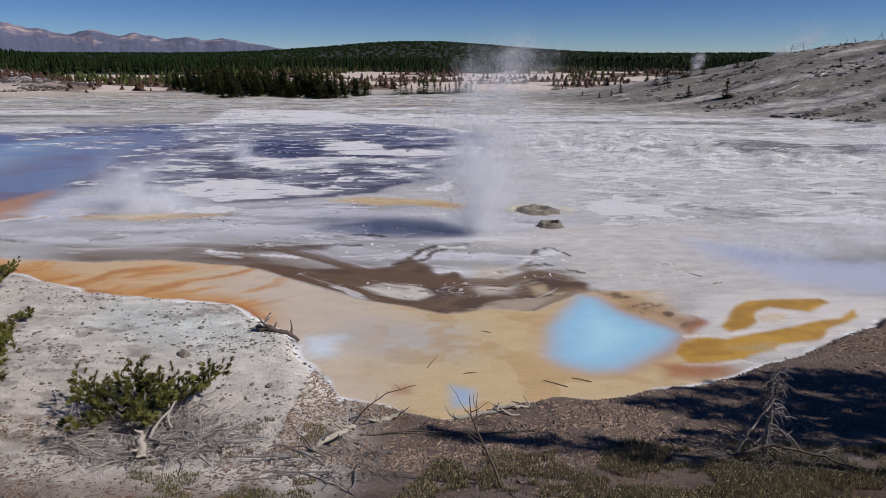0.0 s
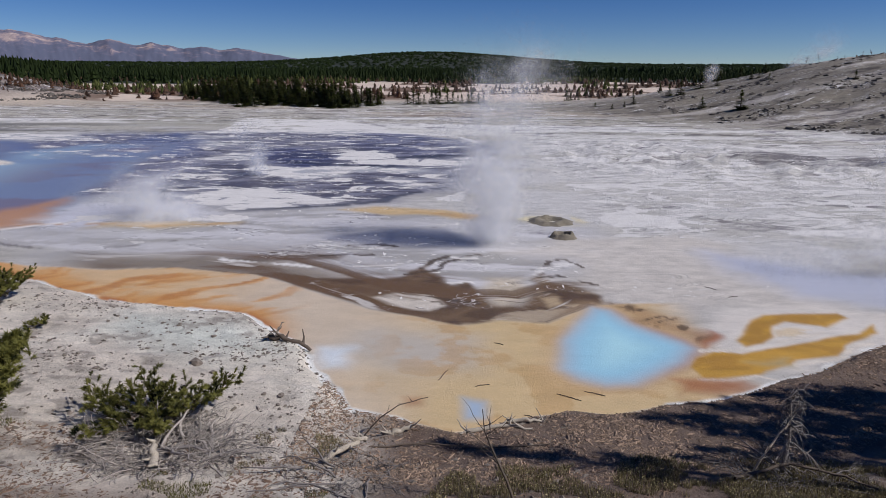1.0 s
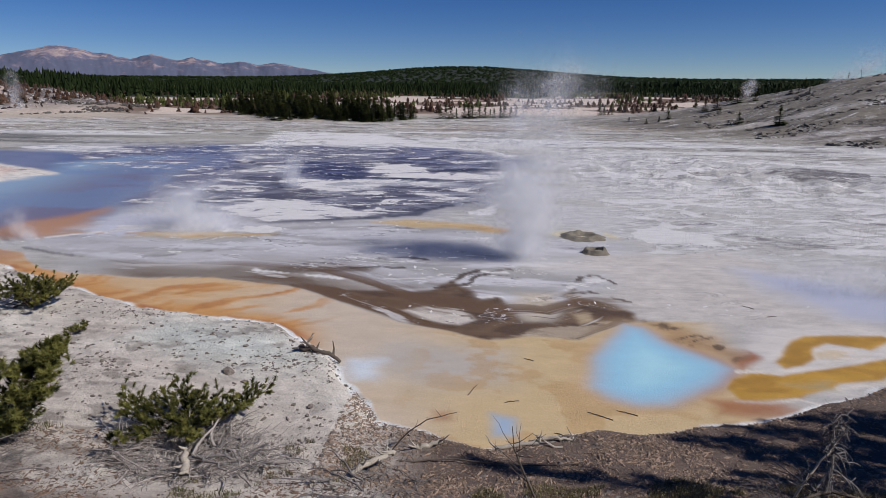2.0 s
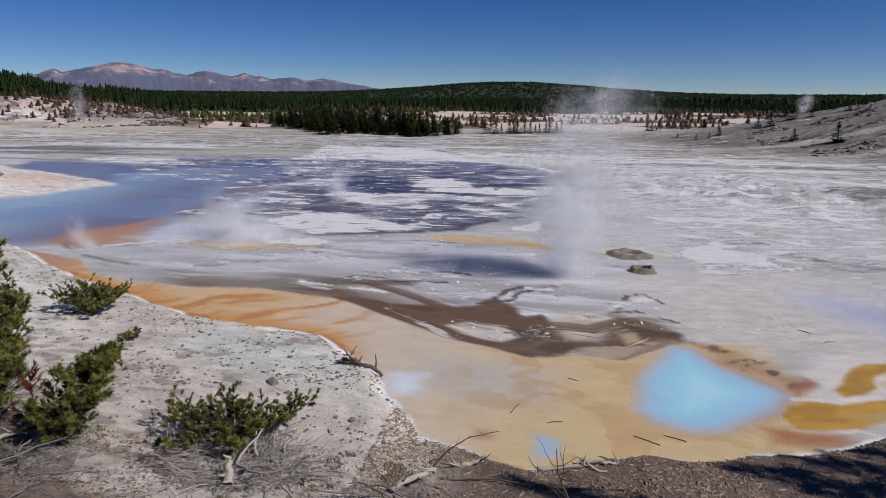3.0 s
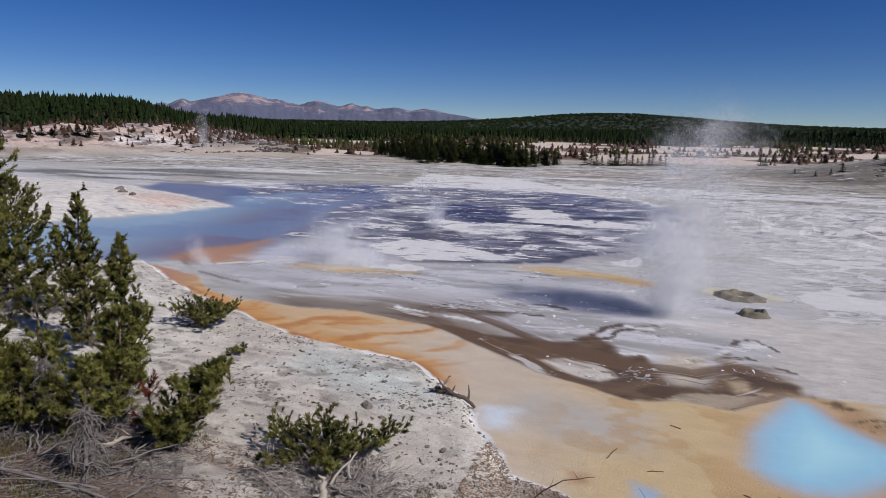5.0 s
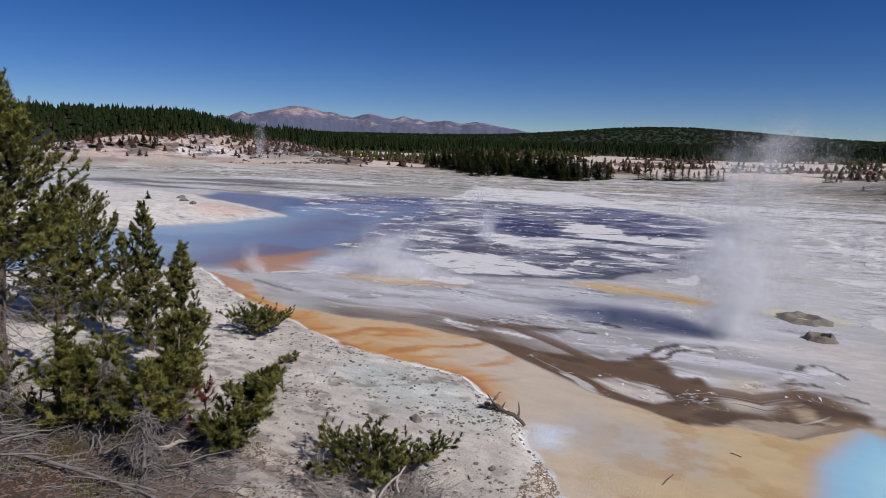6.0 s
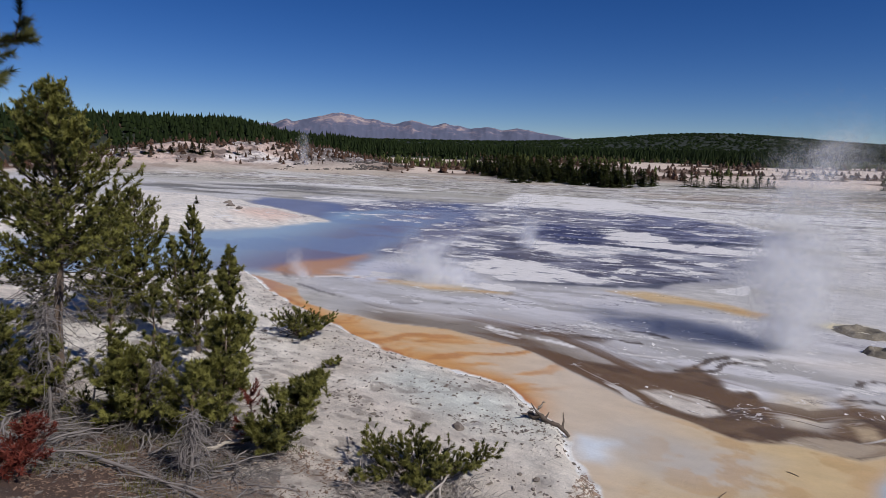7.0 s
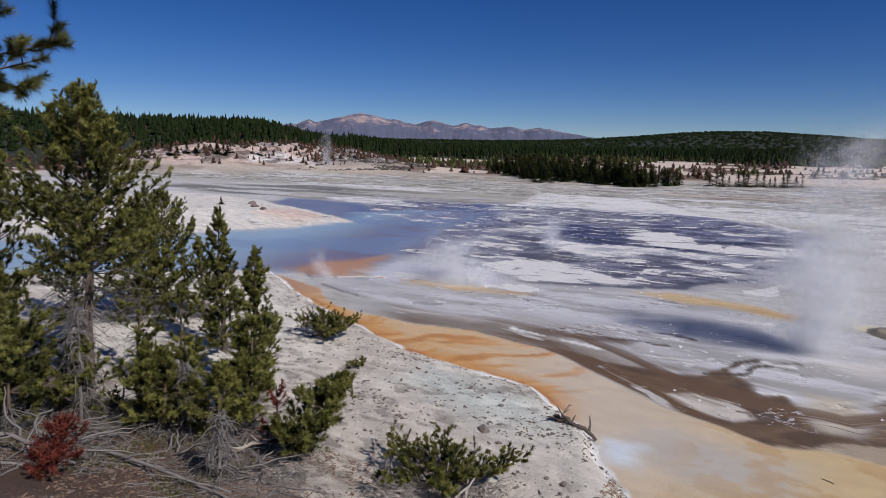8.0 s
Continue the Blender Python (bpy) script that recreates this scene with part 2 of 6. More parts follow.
    # white sinter crust
    n_crust = noise_at(1.0, (0.30, 0.62, 0.4), 13.0, 0.70, 1.1)
    f_crust = span(math_node("ADD", n_crust, crust.outputs["Fac"]), 0.98, 1.02, 0.0, 1.0)
    m2 = nt.nodes.new("ShaderNodeMix")
    m2.data_type = "RGBA"
    nt.links.new(f_crust, m2.inputs["Factor"])
    nt.links.new(layer, m2.inputs["A"])
    white = nt.nodes.new("ShaderNodeVectorMath")
    white.operation = "SCALE"
    white.inputs[0].default_value = lin(226, 222, 219)
    nt.links.new(span(grain, 0.6, 1.4, 0.8, 1.16), white.inputs["Scale"])
    nt.links.new(white.outputs[0], m2.inputs["B"])
    nt.links.new(m2.outputs["Result"], bsdf.inputs["Base Color"])
    damp = math_node("MULTIPLY", wet.outputs["Fac"], span(f_crust, 0, 1, 1.0, 0.15))
    nt.links.new(span(damp, 0, 1, 0.95, 0.16), bsdf.inputs["Roughness"])
    b = put(nt, "ShaderNodeBump", Distance=0.04)
    nt.links.new(span(damp, 0, 1, 1.0, 0.02), b.inputs["Strength"])
    nt.links.new(math_node("MULTIPLY_ADD", f_crust, 0.7, grain), b.inputs["Height"])
    nt.links.new(b.outputs[0], bsdf.inputs["Normal"])
    return m


M_GROUND = ground_material()

# ---- the ground: one sheet from the rise to the horizon ----
CREAM, TAN, ORANGE, RUST = lin(208, 190, 168), lin(210, 182, 132), lin(206, 150, 84), lin(160, 92, 46)
OCHRE, WHITE, PALE, BEIGE = lin(196, 150, 56), lin(228, 225, 222), lin(192, 188, 184), lin(176, 171, 162)
LAVENDER, VIOLET, MUD = lin(180, 180, 184), lin(134, 132, 143), lin(116, 93, 69)


def mineral(x, y, z):
    """Base colour (the steam's shadow and some sky tint included), wetness, and how much crust and dark sediment the
    ground carries at each place.
    """
    r = np.hypot(x, y)
    n = x.shape
    c = np.empty(n + (3,))
    c[:] = PALE
    wet, crust, stain = np.full(n, 0.12), np.full(n, 0.0), np.full(n, 0.0)
    wx = x + 1.6 * (fbm(x / 2.4, y / 1.6, 4, 31) - 0.5)
    wy = y + 1.2 * (fbm(x / 2.4, y / 1.6, 4, 32) - 0.5)

    def lay(colour, mask, wetness=None, white=None, dark=None):
        mask = np.clip(mask, 0, 1)
        c[:] = c + (np.array(colour) - c) * mask[..., None]
        for field, value in ((wet, wetness), (crust, white), (stain, dark)):
            if value is not None:
                field[:] = field + (value - field) * mask

    def mark(field, value, mask):
        field[:] = field + (value - field) * np.clip(mask, 0, 1)

    def near(points, margin):
        """Where the ground lies within a margin of an outline's box."""
        q = np.array(points, float)
        lo, hi = q.min(axis=0) - margin, q.max(axis=0) + margin
        return (x > lo[0]) & (x < hi[0]) & (y > lo[1]) & (y < hi[1])

    def zone(poly, soft, warp=1.0):
        """Soft mask of an outline, its edge frayed by warp."""
        k, mask = near(poly, soft + 1.8), np.zeros(n)
        mask[k] = smooth(-soft, soft, inside(poly, x[k] + (wx[k] - x[k]) * warp, y[k] + (wy[k] - y[k]) * warp))
        return mask

    def stroke(points, width, warp=0.5, soft=0.5):
        """Mask of a drawn line, full at its middle."""
        k, mask = near(points, width + 1.8), np.zeros(n)
        px, py = x[k] + (wx[k] - x[k]) * warp, y[k] + (wy[k] - y[k]) * warp
        best = np.full(px.shape, 1e9)
        for (ax, ay), (bx, by) in zip(points, points[1:]):
            ex, ey = bx - ax, by - ay
            u = np.clip(((px - ax) * ex + (py - ay) * ey) / (ex * ex + ey * ey + 1e-12), 0, 1)
            best = np.minimum(best, (px - ax - u * ex) ** 2 + (py - ay - u * ey) ** 2)
        broken = smooth(0.36, 0.52, fbm(x[k] / 0.9, y[k] / 0.5, 3, 49))
        mask[k] = smooth(width, width * (1 - soft), np.sqrt(best)) * broken
        return mask

    # open sinter flats
    lay(BEIGE, smooth(0.4, 0.62, fbm(x / 9, y / 4, 4, 34)), 0.1)
    lay(lin(198, 195, 194), smooth(0.5, 0.65, fbm(wx / 6, wy / 3, 4, 30)), 0.15)
    right = smooth(2, 7, x) * smooth(19, 24, y)
    lay(lin(204, 200, 196), 0.6 * right)
    mark(crust, 0.495, right)
    mark(stain, 0.41, right)
    mark(crust, 0.30, smooth(22, 16, y) * smooth(4, 8, x))
    # far plain: beige with long white and grey streaks
    plain = smooth(56, 70, y + 0.25 * np.clip(x, -40, 40)) * smooth(500, 200, r)
    lay(lin(180, 174, 163), plain, 0.1, 0.43, 0.47)
    lay(WHITE, plain * 0.85 * smooth(0.50, 0.58, fbm(wx / 30, wy / 7, 5, 37)) * smooth(115, 80, y), 0.1)
    lay(lin(146, 141, 126), plain * 0.75 * smooth(0.52, 0.62, fbm(wx / 26, wy / 4, 5, 38)))
    lay(lin(96, 94, 90), 0.8 * smooth(0.46, 0.6, fbm(wx / 14, wy / 3, 5, 13)) * zone([(-80, 60), (-62, 76), (-30, 70), (-22, 63), (-40, 57), (-60, 53)], 4), 0.3, 0.42, 0.5)
    lay(lin(178, 164, 146), plain * 0.8 * smooth(0.5, 0.62, fbm(wx / 40, wy / 9, 4, 29)) * smooth(78, 95, y))
    # wet grey flats with white crusts; the sky's violet reflection is put into the colour
    flats = zone(VIOLET_FLATS, 2.2)
    lay(LAVENDER, flats, 0.55, 0.48, 0.42)
    lay(VIOLET, flats * smooth(0.40, 0.52, fbm(wx / 8, wy / 3.2, 4, 39)), 0.6, 0.45, 0.49)
    # standing water that links the flats with the pond; blue to brownish violet, mirrored sky included in the colour
    lay(lin(122, 118, 134), 0.85 * zone([(-36.8, 52.3), (-32.0, 60.2), (-24.5, 58.2), (-17.4, 44.5), (-16.5, 38.1), (-16.8, 31.4), (-17.7, 29.8),
                                         (-20.0, 28.3), (-27.5, 37.6)], 1.6), 0.7, 0.44, 0.44)
    lay(lin(104, 114, 150), 0.8 * zone([(-48.9, 55.5), (-38.5, 54.9), (-27.6, 44.0), (-28.2, 40.0), (-36.2, 44.7), (-46.0, 49.7)], 1.0), 0.8, 0.3, 0.4)
    lay(lin(104, 112, 146), 0.8 * zone([(-29.1, 54.9), (-27.7, 63.1), (-22.6, 55.9), (-19.4, 44.7), (-21.6, 44.1), (-25.2, 47.1)], 1.5), 0.7, 0.43, 0.44)
    # dark violet sediment
    for poly, dark, colour in ((((-16.4, 49.0), (-14.1, 50.5), (-11.3, 49.8), (-8.4, 44.3), (-8.4, 40.0), (-10.4, 39.5), (-13.4, 43.3)), 0.55, lin(104, 106, 136)),
                               (((-11.6, 56.1), (-9.8, 64.1), (-3.9, 62.4), (3.2, 52.0), (0.4, 46.2), (-3.8, 46.2), (-6.6, 48.8)), 0.50, lin(126, 126, 146)),
                               (((-13.1, 36.8), (-11.7, 37.6), (-9.6, 34.8), (-9.3, 32.6), (-11.3, 32.4), (-14.4, 31.9), (-14.8, 32.8), (-12.7, 33.7)), 0.58, VIOLET),
                               (((-7.4, 35.3), (-4.4, 37.3), (-3.1, 33.8), (-1.9, 33.5), (-2.7, 29.6), (-5.1, 28.8), (-6.6, 32.6)), 0.54, VIOLET)):
        q = zone(poly, 1.0)
        lay(colour, q, 0.6)
        mark(stain, dark, q)
        mark(crust, 0.43, q)
    for line, width in ((((-12.2, 26.2), (-9.8, 27.0), (-7.5, 27.9), (-5.0, 28.7), (-3.5, 29.4), (-2.3, 31.5), (0.3, 33.5)), 0.45),
                        (((-6.4, 47.4), (-4.1, 45.5), (-0.9, 45.9), (2.9, 46.6)), 0.7),
                        (((-11.2, 42.5), (-7.1, 41.0), (-3.7, 40.8)), 0.6)):
        q = stroke(line, width)
        lay(lin(84, 82, 88), 0.9 * q, 0.7)
        mark(crust, 0.25, q)
    # white sheets of crust
    for poly in (((-13.4, 29.5), (-13.5, 31.1), (-11.4, 31.9), (-9.2, 32.4), (-7.7, 30.9), (-4.9, 29.5), (-6.1, 28.7), (-8.0, 27.9), (-9.9, 27.4), (-11.6, 27.9), (-12.8, 28.9)),
                 ((-13.2, 39.2), (-12.7, 40.9), (-9.1, 40.0), (-10.1, 38.1), (-11.9, 37.2)),
                 ((-9.2, 44.2), (-7.9, 48.8), (-4.7, 47.1), (-4.0, 43.5), (2.9, 45.6), (2.6, 41.6), (-2.6, 40.8), (-5.7, 42.0), (-7.9, 43.4)),
                 ((-1.7, 30.2), (0.3, 32.5), (0.7, 31.1), (0.6, 29.3), (-0.8, 29.3))):
        q = zone(poly, 0.5, 0.6)
        mark(crust, 0.585, q)
        mark(stain, 0.36, q)
    for poly in (((-27.4, 83.2), (-13.4, 78.8), (-5.2, 64.2), (-12.4, 65.9), (-19.5, 63.9), (-24.5, 62.0)),
                 ((-46.7, 58.3), (-43.1, 61.9), (-35.7, 60.0), (-40.3, 55.1)),
                 ((-26.6, 42.8), (-25.0, 44.3), (-24.5, 43.2), (-25.8, 41.8)),
                 ((-25.8, 69.9), (-13.8, 63.5), (-8.3, 63.7), (-0.8, 60.0), (1.7, 54.4), (3.0, 56), (0, 62), (-9, 67), (-24, 73))):
        q = zone(poly, 0.8, 0.8)
        mark(crust, 0.56, q)
        mark(stain, 0.3, q)
    lay(lin(128, 172, 214), 0.9 * zone([(-24.8, 45.2), (-23.7, 45.5), (-22.1, 42.1), (-23.3, 42.3)], 0.5, 0.5), 0.6, 0.2, 0.2)
    # milky lavender apron behind the mud
    apron = zone([(-20, 24), (-17, 22), (-12.5, 19), (-6, 18.6), (-2, 16), (2, 17), (6, 21), (5, 25), (-1, 27.5), (-8, 27), (-13, 27), (-18, 27)], 1.0)
    lay(lin(192, 189, 189), apron, 0.5, 0.385, 0.36)
    lay(lin(168, 164, 160), apron * smooth(0.45, 0.62, fbm(wx / 6, wy / 1.1, 4, 42)), 0.6)
    lay(lin(206, 203, 204), apron * smooth(0.52, 0.66, fbm(wx / 5, wy / 0.8, 4, 28)), 0.5)
    lay(lin(206, 176, 126), 0.9 * zone([(-5.1, 27.5), (-3.7, 28.3), (-0.8, 27.7), (0.9, 26.6), (0.8, 25.7), (-0.7, 26.4), (-3.2, 26.6)], 0.35), 0.4, 0.38)
    lay(lin(186, 142, 84), 0.7 * zone([(-2.0, 27.1), (0.9, 26.5), (0.9, 26.0), (-0.6, 26.5)], 0.25), 0.4, 0.2)
    lay(lin(204, 203, 212), 0.85 * zone([(-18.0, 28.2), (-13.1, 28.9), (-10.6, 26.5), (-12.7, 25.2), (-15.4, 23.8), (-17.0, 23.9)], 0.7), 0.45, 0.42, 0.38)
    # rings of scum and silt round the little springs by the pond
    lay(lin(188, 146, 106), 0.7 * stroke([(-18.1, 22.9), (-17.1, 24.1), (-14.9, 24.5), (-13.0, 24.2), (-11.9, 24.2), (-9.6, 24.6)], 0.30), 0.4, 0.3)
    lay(lin(228, 224, 220), stroke([(-17.6, 23.4), (-16.2, 24.4), (-14.2, 24.7), (-12.6, 24.5)], 0.16), 0.3, 0.3)
    lay(lin(176, 172, 170), 0.8 * stroke([(-20.4, 24.7), (-17.8, 22.1), (-16.0, 21.3), (-14.0, 21.2), (-12.1, 21.5)], 0.5), 0.5, 0.3)
    lay(lin(112, 106, 102), 0.7 * stroke([(-19.6, 23.4), (-17.2, 21.6), (-15.0, 20.7), (-12.6, 20.9), (-10.2, 21.7)], 0.16), 0.6, 0.2)
    lay(lin(218, 204, 158), 0.75 * zone([(2.0, 26.0), (3.0, 26.5), (5.2, 26.1), (5.3, 25.2), (4.4, 24.7), (3.4, 25.0)], 0.35, 1.2) * smooth(0.35, 0.55, fbm(wx / 0.9, wy / 0.9, 3, 45)), 0.2)
    lay(TAN, 0.6 * zone([(-15, 23.8), (-9, 24.2), (-9, 24.9), (-14, 24.9)], 0.4), 0.4)
    mark(crust, 0.54, zone([(-16, 25.2), (-12, 27), (-9.5, 26), (-10.5, 25.2), (-14, 24.8)], 0.6))
    mark(crust, 0.9, zone([(-10.4, 25.6), (-9.7, 26.3), (-8.7, 25.8), (-9.2, 25.1), (-9.9, 25.0)], 0.1, 0.3))
    mark(crust, 0.62, zone([(6.2, 26.4), (7.3, 27.5), (9.5, 26.5), (9.1, 25.3), (7.5, 24.6), (6.5, 23.8)], 0.12, 0.5))
    # darker lumpy ground on the right
    for poly in (((21.5, 47.9), (25.7, 49.3), (27.3, 46.0), (24.2, 41.2), (20.7, 39.4), (19.5, 42.4)),
                 ((26.9, 45.4), (33.5, 48.0), (28.1, 40.0), (24.9, 40.0))):
        q = zone(poly, 1.2)
        lay(lin(150, 146, 140), 0.6 * q)
        mark(stain, 0.56, q)
        mark(crust, 0.40, q)
    mark(stain, 0.46, zone([(14.0, 52.2), (19.7, 56.6), (19.9, 50.3), (14.0, 39.8), (11.5, 41.0)], 2.0))
    # smooth pale apron beyond the blue pool
    lay(lin(208, 200, 192), 0.9 * zone([(1.7, 20.5), (4.5, 22.8), (9.0, 23.7), (10.2, 19.3), (11.0, 16.2), (10.0, 14.6), (7.7, 15.7), (5.3, 15.3), (4.2, 16.3),
                                       (3.9, 19.8)], 0.9), 0.15, 0.34, 0.36)
    # mud band, streaked along its edge
    edge = [(-60, 26)] + MUD_LINE + [(12, 16.5), (40, 20), (40, 90), (-60, 90)]
    dm = inside(edge, x + 0.4 * (wx - x), y + 0.4 * (wy - y))
    band = smooth(-0.06, 0.12, dm) * smooth(3.6, 1.2, dm + 1.5 * (fbm(x / 3, y / 3, 2, 43) - 0.5)) * smooth(-14, -11, x) * smooth(4.4, 3.2, x)
    lay(lin(158, 147, 134), band * smooth(2.6, 0.9, dm), 0.5, 0.2, 0.2)
    lay(lin(128, 117, 104), 0.75 * zone([(-12.6, 19.2), (-11.3, 19.5), (-9.2, 19.7), (-8.4, 20.2), (-7.2, 19.4), (-5.1, 18.5), (-3.9, 17.9), (-4.9, 17.5),
                                         (-6.2, 17.9), (-7.6, 18.2), (-9.6, 18.7), (-10.8, 18.5)], 0.3, 0.5), 0.5, 0.3)
    lay(lin(108, 92, 76), 0.85 * zone([(-7.6, 19.9), (-6.6, 20.4), (-4.8, 20.4), (-3.7, 20.4), (-4.1, 19.8), (-5.4, 19.6), (-6.9, 19.5)], 0.2, 0.7), 0.5, 0.3)
    blob = zone([(-4.8, 17.6), (-3.9, 17.6), (-2.5, 17.5), (-1.6, 18.0), (-1.0, 19.0), (-0.8, 19.5), (-0.7, 18.6), (-0.4, 17.0), (0.2, 17.5), (0.6, 17.0), (0.8, 15.6),
                 (1.6, 15.4), (1.9, 16.2), (2.5, 16.9), (2.4, 17.7), (2.2, 18.2), (2.5, 18.6), (2.9, 17.8), (3.5, 17.5), (4.1, 16.6), (3.8, 15.9), (3.1, 15.5),
                 (2.5, 15.1), (2.0, 14.5), (1.5, 14.4), (1.0, 14.7), (0.7, 14.4), (0.1, 14.1), (0.0, 14.6), (-0.7, 15.0), (-1.6, 15.4), (-2.3, 15.8),
                 (-3.2, 16.5), (-4.1, 17.1)], 0.2, 0.8)
    lay(MUD, blob, 0.45, 0.36, 0.36)
    lay(lin(92, 71, 51), blob * smooth(0.48, 0.6, fbm(wx / 1.8, wy / 0.8, 4, 26)), 0.5)
    lay(lin(142, 122, 98), 0.7 * blob * smooth(0.54, 0.66, fbm(wx / 1.3, wy / 0.5, 4, 27)), 0.4)
    lay(lin(188, 170, 146), 0.8 * blob * smooth(0.57, 0.66, fbm(wx / 1.1, wy / 0.6, 4, 40)) * smooth(-1.5, 0.5, x), 0.3)
    lay(lin(208, 198, 186), zone([(-2.3, 16.0), (-1.6, 16.6), (-0.8, 16.6), (-0.3, 15.8), (-0.6, 15.4), (-1.5, 15.5)], 0.12, 0.4), 0.2)
    lay(lin(204, 190, 168), 0.9 * zone([(1.0, 18.0), (1.9, 18.0), (2.2, 17.0), (1.6, 16.1), (1.1, 15.7), (0.8, 16.5)], 0.35, 0.5), 0.2)
    lay(lin(186, 164, 132), 0.9 * zone([(2.3, 16.3), (2.8, 16.4), (2.8, 15.7), (2.4, 15.5)], 0.15, 0.4), 0.2)
    lay(lin(84, 66, 50), stroke([(-0.75, 15.85), (-0.45, 15.95), (-0.35, 15.75), (-0.6, 15.65), (-0.75, 15.85)], 0.05, 0.0), 0.3)
    # scum lines, white and dark, drawn out by the current
    for line, width in ((((-7.7, 19.8), (-6.5, 19.4), (-5.4, 19.0), (-4.4, 18.6)), 0.14), (((-6.0, 21.1), (-5.3, 21.4), (-4.6, 21.4)), 0.14),
                        (((-4.1, 20.0), (-3.4, 20.9), (-2.6, 21.1)), 0.13), (((0.0, 20.1), (0.4, 19.9), (0.7, 19.9)), 0.13), (((2.3, 18.6), (2.9, 19.4), (3.7, 19.5)), 0.22),
                        (((2.9, 18.0), (3.5, 17.6), (4.3, 17.3)), 0.12), (((-0.3, 17.3), (0.3, 17.6), (0.8, 17.4)), 0.10), (((-3.4, 19.2), (-2.3, 19.4), (-1.4, 19.7)), 0.10)):
        lay(lin(226, 222, 218), 0.95 * stroke(line, width, 0.8), 0.3, 0.3)
    for line, width in ((((-0.9, 19.0), (-0.5, 19.8), (-0.1, 20.3)), 0.18), (((-1.6, 18.1), (-0.5, 18.7), (0.2, 19.8)), 0.14), (((-6.2, 20.8), (-5.2, 21.1), (-4.2, 20.9)), 0.10),
                        (((-3.6, 21.4), (-2.8, 21.7), (-1.9, 21.6)), 0.13), (((2.1, 18.9), (2.8, 19.8), (3.6, 19.9), (3.95, 19.0)), 0.10), (((2.4, 18.3), (3.2, 18.3), (4.4, 17.6)), 0.10),
                        (((-4.8, 20.1), (-3.8, 20.4), (-2.6, 20.5)), 0.10), (((0.3, 20.4), (0.6, 20.2), (0.9, 20.2)), 0.10)):
        lay(lin(82, 68, 56), 0.9 * stroke(line, width, 0.8), 0.4, 0.2)
    # violet patch: the steam column's shadow, put into the ground colour
    lay(lin(128, 130, 146), 0.75 * zone([(-4.3, 23.1), (-3.3, 23.7), (-0.9, 24.0), (1.2, 22.3), (1.0, 21.2), (-0.6, 21.3), (-1.9, 21.9), (-2.9, 21.7), (-4.2, 22.3)], 0.4), 0.75)
    # cream and orange shallows by the near shore
    shore = inside(SHORE + [(60, 80), (-60, 80)], x, y)
    shallow = smooth(-0.05, 0.05, shore) * smooth(0.10, -0.10, dm) * smooth(6.5, 4.5, x) * smooth(-22, -20, x)
    lay(CREAM, shallow, 0.45, 0.0, 0.0)
    lay(TAN, shallow * smooth(-3.5, 1.0, x + 2.5 * (fbm(x / 2, y / 2, 3, 46) - 0.5)) * 0.85, 0.45)
    lay(lin(212, 174, 122), shallow * smooth(-4.5, -8.5, x) * 0.7, 0.45)
    lay(ORANGE, shallow * smooth(1.2, 0.1, shore + 1.6 * (fbm(x / 1.6, y / 1.6, 3, 47) - 0.5)) * smooth(-3.4, -5, x) * 0.9, 0.45)
    flow = fbm((wx + 1.2 * wy) / 3.0, (wy - 0.9 * wx) / 0.62, 5, 48)
    lay(ORANGE, 0.8 * shallow * smooth(0.50, 0.64, flow) * smooth(-3.6, -5.6, x), 0.45)
    lay(RUST, 0.4 * shallow * smooth(0.60, 0.72, flow) * smooth(-3.6, -6, x), 0.45)
    lay(lin(172, 104, 50), 0.9 * shallow * smooth(0.45, 0.1, shore) * smooth(0.5, 0.62, fbm(x / 1.3, y / 1.3, 3, 25)) * smooth(-3.6, -5, x), 0.45)
    lay(lin(180, 140, 118), shallow * smooth(-15, -18.5, x) * 0.8, 0.5)
    lay(lin(190, 182, 172), 0.9 * shallow * zone([(-2.6, 12.4), (-1.8, 14.0), (0.7, 13.8), (0.9, 12.4), (-0.5, 11.6)], 0.8), 0.55)
    lay(lin(216, 222, 228), shallow * zone([(-3.0, 12.6), (-2.0, 12.6), (-2.3, 11.9), (-2.8, 11.8)], 0.35), 0.4)
    lay(lin(168, 186, 206), shallow * zone([(0.1, 10.7), (0.55, 10.6), (0.5, 10.0), (0.1, 10.0)], 0.2, 0.2), 0.6)
    lay(RUST, 0.5 * zone([(-1.05, 10.7), (-0.7, 10.7), (-0.7, 10.4), (-1.0, 10.35)], 0.15, 0.3), 0.4)
    lay(lin(190, 150, 96), 0.5 * shallow * smooth(0.52, 0.62, fbm(x / 0.9, y / 0.7, 5, 24)) * smooth(-3, 0, x), 0.4)
    # blue pool with a rusty rim
    dp = inside(POOL, x + 0.15 * (wx - x), y + 0.15 * (wy - y))
    lay(lin(204, 172, 130), 0.6 * smooth(-0.8, 0.0, dp), 0.5)
    lay(lin(170, 120, 88), 0.85 * smooth(-0.5, 0.1, dp) * smooth(3.2, 5.2, x), 0.6)
    lay(lin(178, 186, 198), smooth(-0.35, 0.25, dp), 0.62)
    lay(lin(158, 206, 228), smooth(-0.15, 0.55, dp), 0.62)
    lay(lin(184, 228, 238), 0.85 * smooth(0.3, 1.3, dp), 0.62)
    lay(lin(142, 100, 60), 0.4 * zone([(4.3, 14.9), (5.6, 13.4), (5.9, 13.6), (4.8, 15.3), (4.0, 16.0)], 0.2), 0.3)
